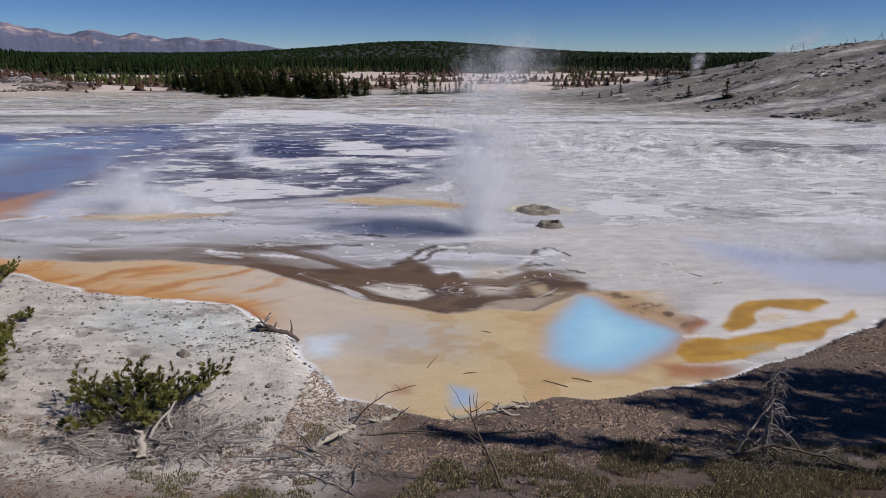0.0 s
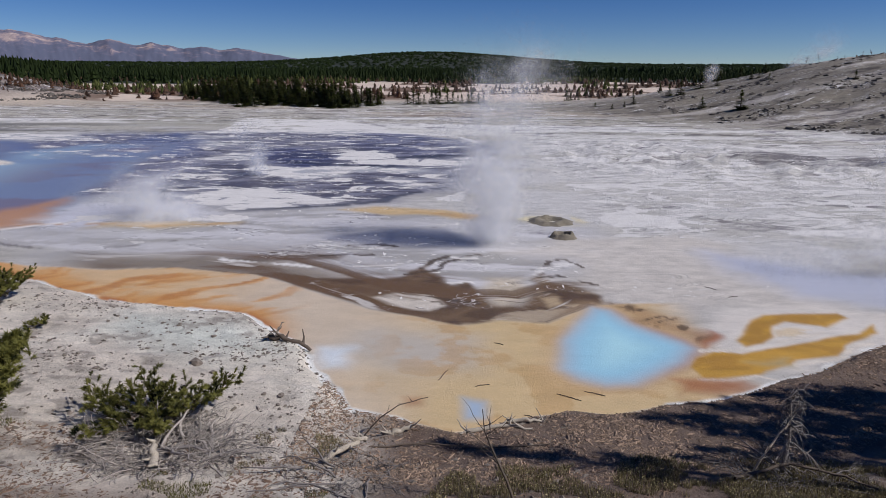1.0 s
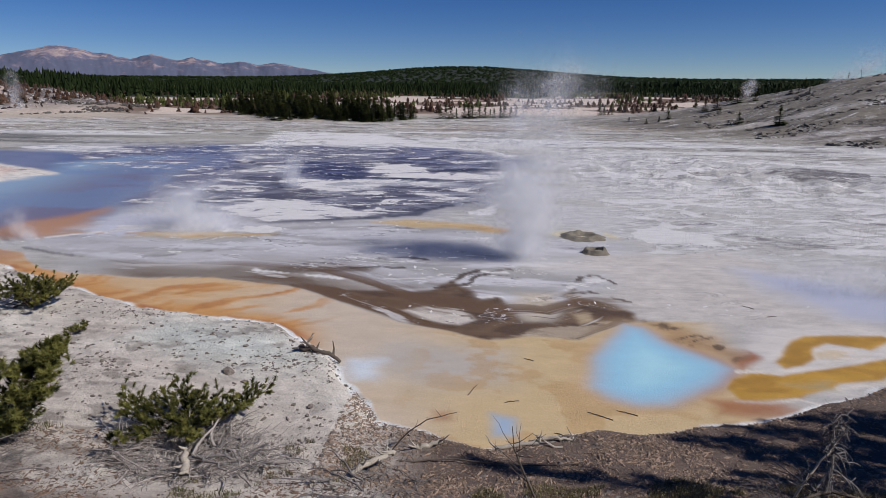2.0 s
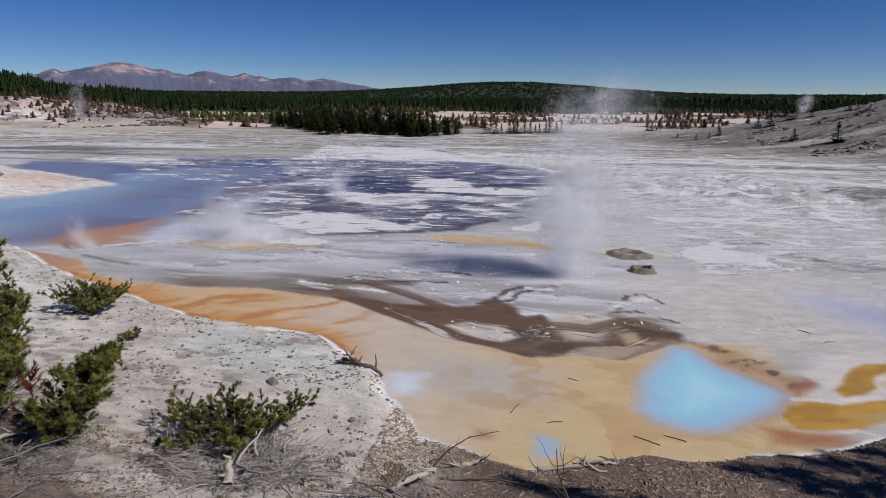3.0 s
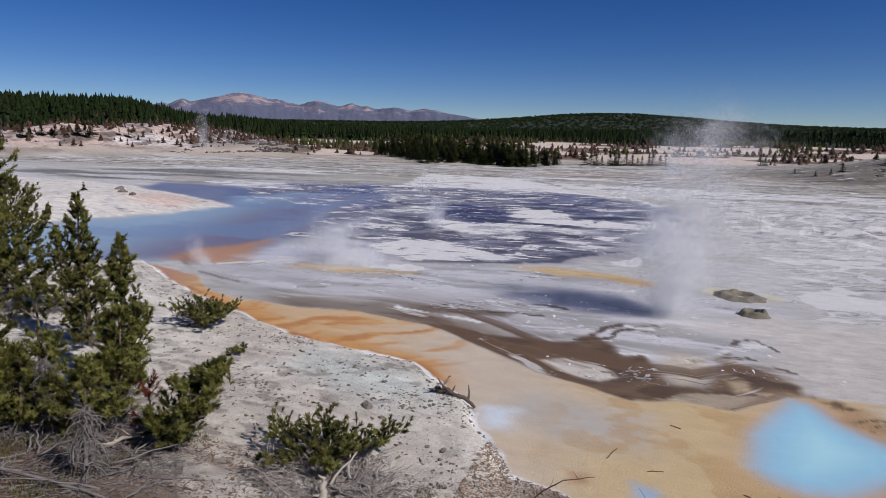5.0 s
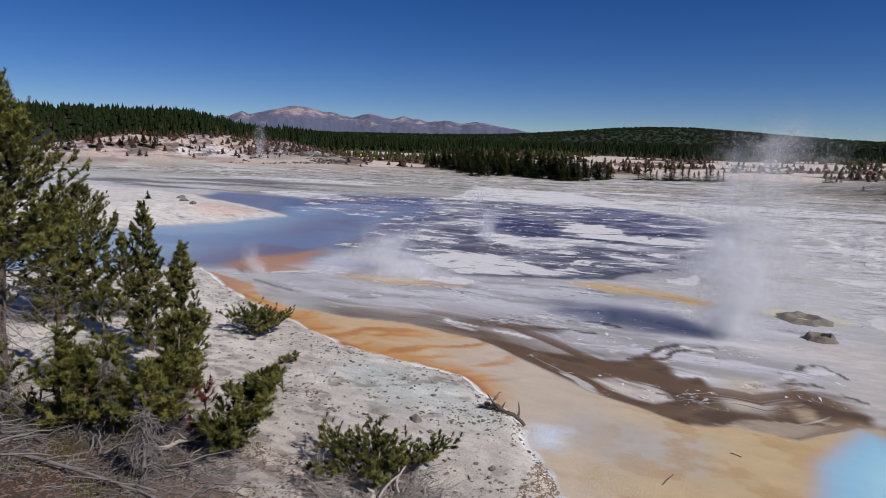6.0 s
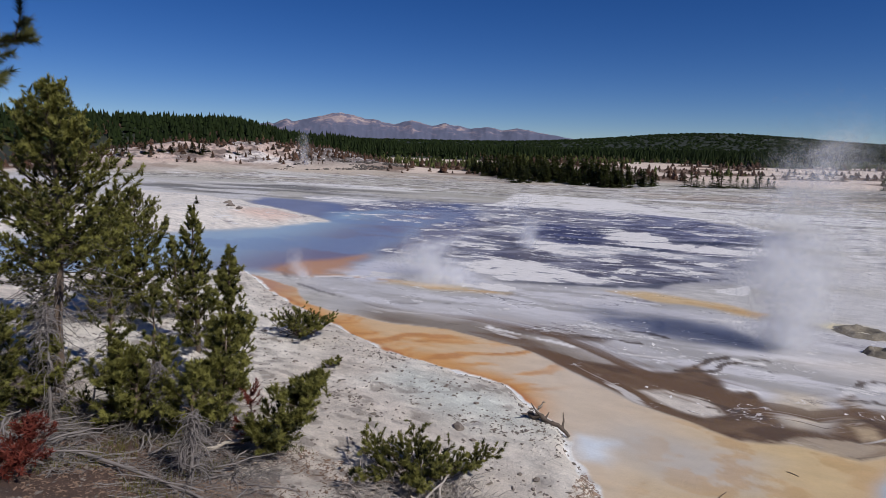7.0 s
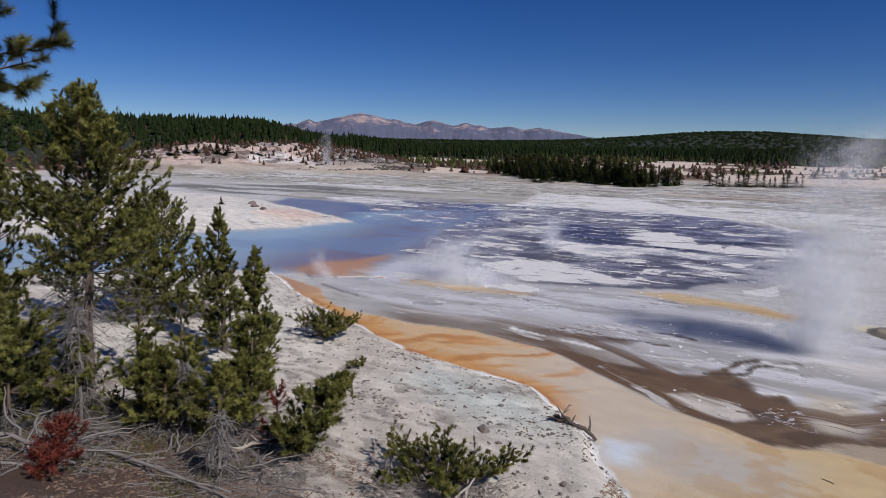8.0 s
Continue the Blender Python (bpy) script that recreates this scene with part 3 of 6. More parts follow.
    # ochre mats with a white swirl between
    lay(lin(220, 212, 204), zone([(5.8, 13.2), (6.4, 15.2), (9, 16), (12, 15.5), (11.0, 13.9), (8.7, 12.8), (7.2, 11.9), (6.2, 12.0)], 0.4), 0.3, 0.0, 0.0)
    ochre = np.maximum(zone([(5.3, 12.7), (5.9, 13.0), (6.4, 12.8), (7.2, 13.1), (8.0, 13.4), (8.8, 13.8), (9.8, 14.1), (10.4, 14.6), (10.2, 14.1), (9.5, 13.7), (9.0, 13.4),
                             (8.5, 12.8), (7.5, 12.5), (7.3, 12.3), (6.5, 12.0), (6.3, 11.8), (5.4, 11.6), (5.1, 11.6), (5.0, 12.2)], 0.08, 0.4),
                       zone([(10.1, 15.1), (10.0, 15.4), (9.0, 15.3), (7.9, 15.2), (7.4, 14.8), (7.0, 14.2), (6.5, 13.5), (6.6, 13.2), (7.1, 13.4), (7.5, 13.8), (7.8, 14.5),
                             (8.3, 14.8), (9.1, 14.6), (9.2, 14.5)], 0.10, 0.25))
    lay(OCHRE, ochre, 0.35)
    lay(lin(166, 122, 46), 0.7 * ochre * smooth(0.5, 0.62, fbm(wx / 1.4, wy / 0.6, 4, 23)), 0.35)
    lay(lin(214, 190, 150), 0.7 * zone([(7.5, 13.7), (8.0, 14.7), (9.0, 14.5), (9.4, 14.2), (8.6, 14.0)], 0.15) * smooth(0.42, 0.58, fbm(wx / 0.9, wy / 0.35, 4, 33)), 0.3)
    for line, width in ((((5.5, 13.0), (6.0, 13.0), (6.5, 13.0), (7.2, 13.3), (7.8, 13.6), (8.3, 13.9), (8.9, 14.1)), 0.12), (((5.0, 11.55), (5.6, 11.55), (6.2, 11.75), (6.5, 11.6)), 0.07),
                        (((7.3, 12.3), (8.1, 12.55), (8.6, 12.75), (9.0, 13.25), (9.7, 13.55), (10.4, 14.0)), 0.09)):
        lay(lin(226, 216, 204), 0.9 * stroke(line, width, 0.2), 0.2)
    lay(lin(168, 160, 130), 0.7 * zone([(6.4, 12.3), (7.4, 12.5), (7.2, 12.1)], 0.25), 0.5)
    lay(RUST, 0.85 * zone([(5.4, 13.6), (6.0, 14.2), (6.0, 13.6), (5.6, 13.2)], 0.2), 0.4)
    rim = zone([(4.2, 16.1), (4.7, 15.8), (5.3, 15.1), (5.9, 14.3), (5.5, 13.5), (4.9, 14.3), (4.3, 15.2)], 0.25)
    lay(lin(176, 140, 100), 0.6 * rim, 0.3)
    lay(lin(92, 72, 54), 0.9 * rim * smooth(0.52, 0.60, fbm((wx + wy) / 1.1, (wy - wx) / 0.35, 4, 35)), 0.3)
    lay(RUST, 0.8 * zone([(4.6, 11.4), (5.8, 11.45), (5.7, 10.9), (4.6, 10.8)], 0.25), 0.4)
    lay(lin(186, 190, 208), 0.85 * zone([(8.4, 21.3), (10.3, 20.1), (11.7, 18.9), (14, 18.4), (19, 19), (16, 15.9), (11.9, 15.9), (9.8, 16.8), (8.9, 18.1)], 0.9), 0.75, 0.1, 0.1)
    # pond; part of the mirrored sky's blue is put into its base colour
    pond = zone(POND, 1.4, 1.3)
    lay(lin(158, 180, 198), pond, 0.78, 0.22, 0.2)
    lay(lin(128, 118, 134), pond * smooth(-29, -21, x + 0.2 * (y - 30)), 0.8)
    lay(lin(126, 146, 178), 0.6 * pond * smooth(0.5, 0.62, fbm(wx / 7, wy / 2.2, 4, 36)), 0.8)
    lay(lin(190, 140, 100), 0.9 * zone([(-20.6, 23.7), (-20.4, 25.8), (-19.5, 27.6), (-18.8, 29.5), (-17.8, 25.7), (-17.6, 23.8), (-18.9, 23.0)], 0.7), 0.6, 0.2, 0.0)
    mark(crust, 0.44, pond * smooth(38, 46, y))
    mark(stain, 0.44, pond * smooth(34, 44, y) * smooth(-30, -24, x))
    # spit
    s = inside(SPIT, x + 1.5 * (fbm(x / 4, y / 4, 3, 8) - 0.5), y + 1.5 * (fbm(x / 4, y / 4, 3, 9) - 0.5))
    lay(lin(220, 212, 202), smooth(-0.3, 0.1, s), 0.0, 0.40, 0.39)
    lay(lin(212, 182, 166), 0.8 * smooth(0.2, 1.5, s) * zone([(-39.5, 46.3), (-32.3, 42.8), (-32.8, 37.7), (-36.2, 37.6)], 1.5))
    # hill on the right
    d = (x - 14) * 0.85 + (y - 100) * 0.53
    along = (x - 14) * 0.53 - (y - 100) * 0.85
    hill = smooth(-2, 6, d) * smooth(-18, 6, along) * (y > 0)
    lay(lin(128, 120, 107), hill, 0.05, 0.37, 0.45)
    lay(lin(112, 105, 96), 0.6 * hill * smooth(0.50, 0.62, fbm(along / 1.8 - d / 4, d / 9, 5, 17)), 0.05)
    lay(lin(214, 206, 198), 0.5 * hill * smooth(0.54, 0.64, fbm(along / 4 + 3 - d / 6, d / 22, 5, 51)), 0.05)
    # pink hill on the left and bare ground among the far scrub
    a = pink_hill(x, y)
    lay(lin(202, 178, 164), smooth(0.1, 0.4, a), 0.0, 0.36, 0.46)
    lay(lin(222, 212, 204), smooth(0.1, 0.4, a) * smooth(0.5, 0.6, fbm(x / 10, y / 10, 4, 22)), 0.0)
    lay(lin(106, 92, 84), 0.85 * smooth(0.1, 0.4, a) * smooth(0.52, 0.60, fbm(x / 3.5, y / 3.5, 5, 52)), 0.0)
    shoulder = smooth(0.08, 0.3, a) * smooth(9, 15, (x + 114) * 0.74 + (y - 122) * 0.67 + 4 * (fbm(x / 5, y / 5, 3, 11) - 0.5))
    lay(lin(126, 118, 112), 0.8 * shoulder, 0.0, 0.42, 0.52)
    scrub = smooth(125, 150, r) * (y > 0) * (1 - smooth(0.1, 0.4, a)) * (1 - hill)
    lay(lin(208, 190, 174), scrub, 0.0, 0.0, 0.0)
    lay(lin(110, 88, 72), scrub * smooth(0.54, 0.60, fbm(x / 16, y / 16, 5, 53)), 0.0)
    az = np.degrees(np.arctan2(x, y))
    wood = 275 + 130 * (fbm(x / 45, y / 45, 3, 81) - 0.5) - 110 * smooth(-26, -36, az) + 30 * smooth(2, 14, az)
    lay(lin(34, 40, 26), smooth(-8, 8, r - wood) * (y > -50) * (1 - smooth(0.02, 0.1, a)), 0.0, 0.0, 0.0)
    # near bank: pale gravelly earth, browner up the slope
    bx, by = x + 0.5 * (fbm(x / 1.1, y / 1.1, 3, 5) - 0.5), y + 0.5 * (fbm(x / 1.1, y / 1.1, 3, 6) - 0.5)
    bank = inside(BANK, bx, by)
    on = smooth(-0.03, 0.06, bank)
    lay(lin(208, 197, 184), on, 0.0, 0.0, 0.34)
    lay(lin(222, 213, 200), on * smooth(0.45, 0.62, fbm(x / 2.2, y / 2.2, 4, 55)), 0.0)
    lay(lin(226, 219, 208), 0.8 * on * zone([(-24, 20), (-20, 21), (-14, 17), (-11, 14.5), (-11, 11), (-16, 10), (-22, 12)], 1.5), 0.0)
    lay(lin(202, 206, 198), 0.8 * on * zone([(-8, 14.6), (-5, 13.8), (-3.6, 12.2), (-5.5, 12.0), (-8, 13.2)], 0.8), 0.0)
    lay(lin(140, 130, 121), on * 0.7 * smooth(0.52, 0.64, fbm(x / 0.34, y / 0.2, 5, 56)) * smooth(0.40, 0.6, fbm(x / 1.9, y / 1.4, 3, 19)), 0.0)
    lay(lin(146, 126, 110), on * smooth(0.52, 1.05, z + 0.5 * (fbm(x / 1.1, y / 1.1, 4, 57) - 0.5)) * 0.85, 0.0)
    lay(lin(104, 84, 70), on * smooth(0.55, 1.3, z + 0.9 * (fbm(x / 0.9, y / 0.9, 4, 18) - 0.5)) * 0.9, 0.0)
    lay(lin(84, 63, 52), 0.95 * on * smooth(-6.4, -8.5, x + 0.8 * (fbm(x / 1.2, y / 1.2, 3, 15) - 0.5)) * smooth(9.6, 8.0, y + 0.25 * x * 0 + 1.5 * (fbm(x / 1.4, y / 1.4, 3, 14) - 0.5)), 0.0)
    lay(lin(80, 55, 41), on * smooth(-2.2, -0.6, x) * smooth(11, 10, y - 0.35 * np.clip(x, 0, 20)) * 0.85, 0.0)
    lay(lin(236, 234, 230), smooth(0.13, 0.05, np.abs(bank - 0.0)) * smooth(0.30, 0.46, fbm(x / 0.7, y / 0.7, 3, 58)) * (y < 23), 0.05)
    return c, wet, crust, stain, band, inside(edge, x, y)


def sheet(name, verts, faces, material):
    me = bpy.data.meshes.new(name)
    me.vertices.add(len(verts))
    me.vertices.foreach_set("co", verts.astype(np.float32).ravel())
    me.loops.add(faces.size)
    me.loops.foreach_set("vertex_index", faces.astype(np.int32).ravel())
    me.polygons.add(len(faces))
    me.polygons.foreach_set("loop_start", np.arange(0, faces.size, faces.shape[1], dtype=np.int32))
    me.polygons.foreach_set("use_smooth", np.ones(len(faces), bool))
    me.update(calc_edges=True)
    me.materials.append(material)
    return new(name, me)


def build_ground():
    az = np.radians(np.concatenate([np.arange(-180, -65, 3.0), np.arange(-65, 38, 0.14), np.arange(38, 180, 3.0)]))
    radii = [0.004, 0.4]
    while radii[-1] < 4800:
        r = radii[-1]
        step = 0.3 if r < 3.6 else max(0.05, 0.0021 * (r * r + 36) / 6) if r < 50 else (0.9 if r < 140 else 0.9 + 0.03 * (r - 140))
        radii.append(r + step)
    radii = np.array(radii)
    rr, aa = np.meshgrid(radii, az, indexing="ij")
    x, y = rr * np.sin(aa), rr * np.cos(aa)
    z = terrain(x, y)
    colour, wet, crust, stain, band, flow = mineral(x, y, z)
    rows, cols = rr.shape
    i, j = np.meshgrid(np.arange(rows - 1), np.arange(cols), indexing="ij")
    k = (j + 1) % cols
    faces = np.stack([i * cols + j, i * cols + k, (i + 1) * cols + k, (i + 1) * cols + j], -1).reshape(-1, 4)[:, ::-1]
    ob = sheet("ground", np.stack([x, y, z], -1).reshape(-1, 3), faces, M_GROUND)
    a = ob.data.attributes.new("mineral", "FLOAT_COLOR", "POINT")
    a.data.foreach_set("color", np.concatenate([colour, np.ones(rr.shape + (1,))], -1).astype(np.float32).ravel())
    for key, value in (("wet", wet), ("crust", crust), ("stain", stain), ("band", band), ("flow", flow)):
        b = ob.data.attributes.new(key, "FLOAT", "POINT")
        b.data.foreach_set("value", value.astype(np.float32).ravel())
    tagged(ob, "pale mineral basin floor with wet mud, orange mats and a gravelly bank", "ground", kind="structure")
    return ob


build_ground()

# ---- materials of plants, wood and stone ----
M_BARK = matte("bark", lin(104, 88, 74), 0.35, 9, 0.9, 0.6, 40)
M_DEAD = matte("dead_wood", lin(122, 115, 111), 0.55, 6, 0.85, 0.4, 50, 0.9)
M_TWIG = matte("grey_twigs", lin(158, 149, 142), 0.5, 6, 0.85, 0.4, 50, 0.9)
M_BLEACH = matte("bleached_wood", lin(176, 165, 150), 0.25, 6, 0.85, 0.5, 60)
M_DARKWOOD = matte("weathered_dark_wood", lin(96, 84, 74), 0.4, 8, 0.9, 0.4, 50)
M_ROCK = matte("grey_rock", lin(116, 106, 97), 0.4, 7, 0.9, 0.7, 25, 0.4)
M_DARKROCK = matte("dark_rock", lin(88, 82, 76), 0.45, 0.8, 0.95, 0.5, 3, 0.6)
M_PALEROCK = matte("pale_rock", lin(178, 168, 156), 0.25, 7, 0.9, 0.6, 25)
M_WHITE = matte("white_sinter", lin(226, 222, 218), 0.15, 7, 0.9, 0.4, 25)
M_LITTER = matte("needle_litter", lin(120, 98, 82), 0.6, 5, 0.95, 0.3, 60, 1.4)
M_CHIPS = matte("gravel_chips", lin(146, 124, 105), 0.65, 5, 0.9, 0.3, 60, 1.2)


def leafy(name, dark, light, through=0.25, gloss=0.3):
    """Needles or blades: colour from the tint attribute, light passing through."""
    m, nt, bsdf = nodes_of(name)
    att, geo = nt.nodes.new("ShaderNodeAttribute"), nt.nodes.new("ShaderNodeNewGeometry")
    att.attribute_name = "tint"
    mixf = nt.nodes.new("ShaderNodeMath")
    mixf.operation = "MULTIPLY_ADD"
    mixf.inputs[1].default_value = 0.3
    nt.links.new(geo.outputs["Random Per Island"], mixf.inputs[0])
    nt.links.new(att.outputs["Fac"], mixf.inputs[2])
    ramp = nt.nodes.new("ShaderNodeValToRGB")
    ramp.color_ramp.elements[0].color = (*dark, 1)
    ramp.color_ramp.elements[1].color = (*light, 1)
    nt.links.new(mixf.outputs[0], ramp.inputs[0])
    nt.links.new(ramp.outputs[0], bsdf.inputs["Base Color"])
    bsdf.inputs["Roughness"].default_value = 0.7
    bsdf.inputs["Specular IOR Level"].default_value = gloss
    tr = nt.nodes.new("ShaderNodeBsdfTranslucent")
    nt.links.new(ramp.outputs[0], tr.inputs["Color"])
    mix = nt.nodes.new("ShaderNodeMixShader")
    mix.inputs[0].default_value = through
    nt.links.new(bsdf.outputs[0], mix.inputs[1])
    nt.links.new(tr.outputs[0], mix.inputs[2])
    nt.links.new(mix.outputs[0], nt.nodes["Material Output"].inputs["Surface"])
    return m


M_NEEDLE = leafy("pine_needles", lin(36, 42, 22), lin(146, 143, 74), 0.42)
M_RED = leafy("dead_red_needles", lin(66, 24, 20), lin(126, 62, 48))
M_CONIFER = leafy("far_conifer_needles", lin(25, 34, 17), lin(42, 52, 25), 0.1, 0.05)
M_GROVE = leafy("grove_needles", lin(50, 57, 31), lin(102, 106, 58), 0.3, 0.1)
M_RUSTY = leafy("rusty_scrub_leaves", lin(44, 38, 28), lin(96, 66, 48), 0.1)
M_GRASS = leafy("dry_grass", lin(66, 57, 38), lin(172, 160, 118), 0.2)
M_GREEN = leafy("green_grass", lin(74, 74, 36), lin(126, 118, 62), 0.2)


# ---- mesh helpers ----
def mesh_of(name, verts, faces, material, tint=None, flat=True):
    """A mesh object from arrays of vertices and faces, with an optional tint for each vertex."""
    ob = sheet(name, np.asarray(verts, float).reshape(-1, 3), np.asarray(faces), material)
    if flat:
        ob.data.polygons.foreach_set("use_smooth", np.zeros(len(ob.data.polygons), bool))
    if tint is not None:
        a = ob.data.attributes.new("tint", "FLOAT", "POINT")
        a.data.foreach_set("value", np.asarray(tint, np.float32))
    return ob


def under(ob, parent, label=""):
    """Makes ob a part of parent, which stands unturned at its base."""
    ob.parent = parent
    if label:
        ob["label"] = label
    return ob


class Tubes:
    """Gathers tapered tubes into one mesh."""

    def __init__(self, sides=4):
        self.sides, self.v, self.f, self.n = sides, [], [], 0

    def add(self, pts, r0, r1):
        pts = np.asarray(pts, float)
        k, s = len(pts), self.sides
        d = np.gradient(pts, axis=0)
        d /= np.linalg.norm(d, axis=1)[:, None] + 1e-9
        up = np.where(np.abs(d[:, 2:3]) > 0.9, np.array([[1.0, 0, 0]]), np.array([[0, 0, 1.0]]))
        a = np.cross(d, up)
        a /= np.linalg.norm(a, axis=1)[:, None] + 1e-9
        b = np.cross(d, a)
        rad = np.linspace(r0, r1, k)[:, None, None]
        ang = np.arange(s) * 2 * np.pi / s
        ring = pts[:, None] + rad * (a[:, None] * np.cos(ang)[None, :, None] + b[:, None] * np.sin(ang)[None, :, None])
        self.v.append(ring.reshape(-1, 3))
        i, j = np.meshgrid(np.arange(k - 1), np.arange(s), indexing="ij")
        q = np.stack([i * s + j, i * s + (j + 1) % s, (i + 1) * s + (j + 1) % s, (i + 1) * s + j], -1).reshape(-1, 4)
        self.f.append(q + self.n)
        self.n += k * s

    def build(self, name, material, flat=False):
        return mesh_of(name, np.concatenate(self.v), np.concatenate(self.f), material, flat=flat)


def tuft_shape(rng, needles, length, width, core):
    """A foxtail of needles round a short twig that runs along +z."""
    t = rng.random(needles)
    ang = rng.random(needles) * 2 * np.pi
    lean = 0.6 + 0.8 * rng.random(needles)
    base = np.stack([np.zeros(needles), np.zeros(needles), t * core], 1)
    out = np.stack([np.cos(ang) * np.sin(lean), np.sin(ang) * np.sin(lean), np.cos(lean)], 1)
    side = np.stack([-np.sin(ang), np.cos(ang), np.zeros(needles)], 1)
    ln = length * (0.7 + 0.5 * rng.random(needles))[:, None]
    tri = np.stack([base - side * width / 2, base + side * width / 2, base + out * ln], 1)
    return tri.reshape(-1, 3)


class Tufts:
    """Gathers needle tufts into one crown."""

    def __init__(self, rng, needles=26, length=0.06, width=0.007, core=0.11):
        self.rng, self.shapes = rng, [tuft_shape(rng, needles, length, width, core) for _ in range(6)]
        self.v, self.t = [], []

    def add(self, p, direction, size=1.0, tint=0.4):
        self.v.append((*p, *direction, size))
        self.t.append(tint)

    def build(self, name, material):
        q = np.array(self.v, float)
        n, shapes = len(q), np.array(self.shapes)
        d = q[:, 3:6] / (np.linalg.norm(q[:, 3:6], axis=1)[:, None] + 1e-9)
        a = np.cross(d, np.where(np.abs(d[:, 2:3]) < 0.9, np.array([[0.3, 0.2, 0.93]]), np.array([[1.0, 0, 0]])))
        a /= np.linalg.norm(a, axis=1)[:, None] + 1e-9
        b = np.cross(d, a)
        shape = shapes[self.rng.integers(6, size=n)] * q[:, 6][:, None, None]
        v = q[:, None, :3] + shape[..., :1] * a[:, None] + shape[..., 1:2] * b[:, None] + shape[..., 2:] * d[:, None]
        v = v.reshape(-1, 3)
        # Lit tips and dark hearts of the tufts are put into the tint.
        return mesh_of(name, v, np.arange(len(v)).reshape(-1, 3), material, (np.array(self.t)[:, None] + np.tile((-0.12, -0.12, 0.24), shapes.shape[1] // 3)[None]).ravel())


def arc(start, heading, elev, length, curl, rng, steps=5, wobble=0.05):
    """Points along a limb that sets out at an elevation and curls up (or down)."""
    pts, p = [np.array(start, float)], np.array(start, float)
    for k in range(steps):
        e = elev + curl * k / steps
        h = heading + wobble * rng.normal() * 3
        p = p + length / steps * np.array([math.cos(e) * math.cos(h), math.cos(e) * math.sin(h), math.sin(e)])
        pts.append(p)
    return np.array(pts)


def limb_with_tufts(limbs, tufts, pts, r, rng, tint, bare=0.4, gap=0.11, twigs=True, size=1.0, reach=1.0):
    """One limb: a tapered tube, foxtails along its outer part and on side twigs."""
    limbs.add(pts, r, r * 0.3)
    seg = np.linalg.norm(np.diff(pts, axis=0), axis=1)
    total = seg.sum()
    s = bare * total
    while s < total:
        i = min(int(s / total * (len(pts) - 1)), len(pts) - 2)
        f = s / total * (len(pts) - 1) - i
        p, d = pts[i] * (1 - f) + pts[i + 1] * f, pts[i + 1] - pts[i]
        d = d / np.linalg.norm(d)
        # Tint varies at random and lightens towards the limb's end.
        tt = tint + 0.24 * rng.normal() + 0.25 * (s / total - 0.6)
        if rng.random() < 0.6:
            tufts.add(p, d + np.array([0, 0, 0.15]) + 0.45 * rng.normal(size=3), size * (0.8 + 0.4 * rng.random()), tt)
        if twigs and rng.random() < 0.8:
            side = np.cross(d, (0, 0, 1)) * rng.choice((-1, 1)) + 0.8 * d + np.array([0, 0, 0.35]) + 0.25 * rng.normal(size=3)
            side /= np.linalg.norm(side)
            ln = (0.12 + 0.22 * rng.random()) * min(1.0, total) * reach
            limbs.add(np.array([p, p + side * ln * 0.5, p + side * ln]), r * 0.35, r * 0.15)
            for q in (0.5, 1.0):
                tufts.add(p + side * ln * q, side + np.array([0, 0, 0.15]) + 0.4 * rng.normal(size=3), size * (0.85 + 0.4 * rng.random()), tt + 0.1 * rng.normal())
        s += gap * (0.7 + 0.6 * rng.random())
    tufts.add(pts[-1], pts[-1] - pts[-2], size * 1.15, tint + 0.25)


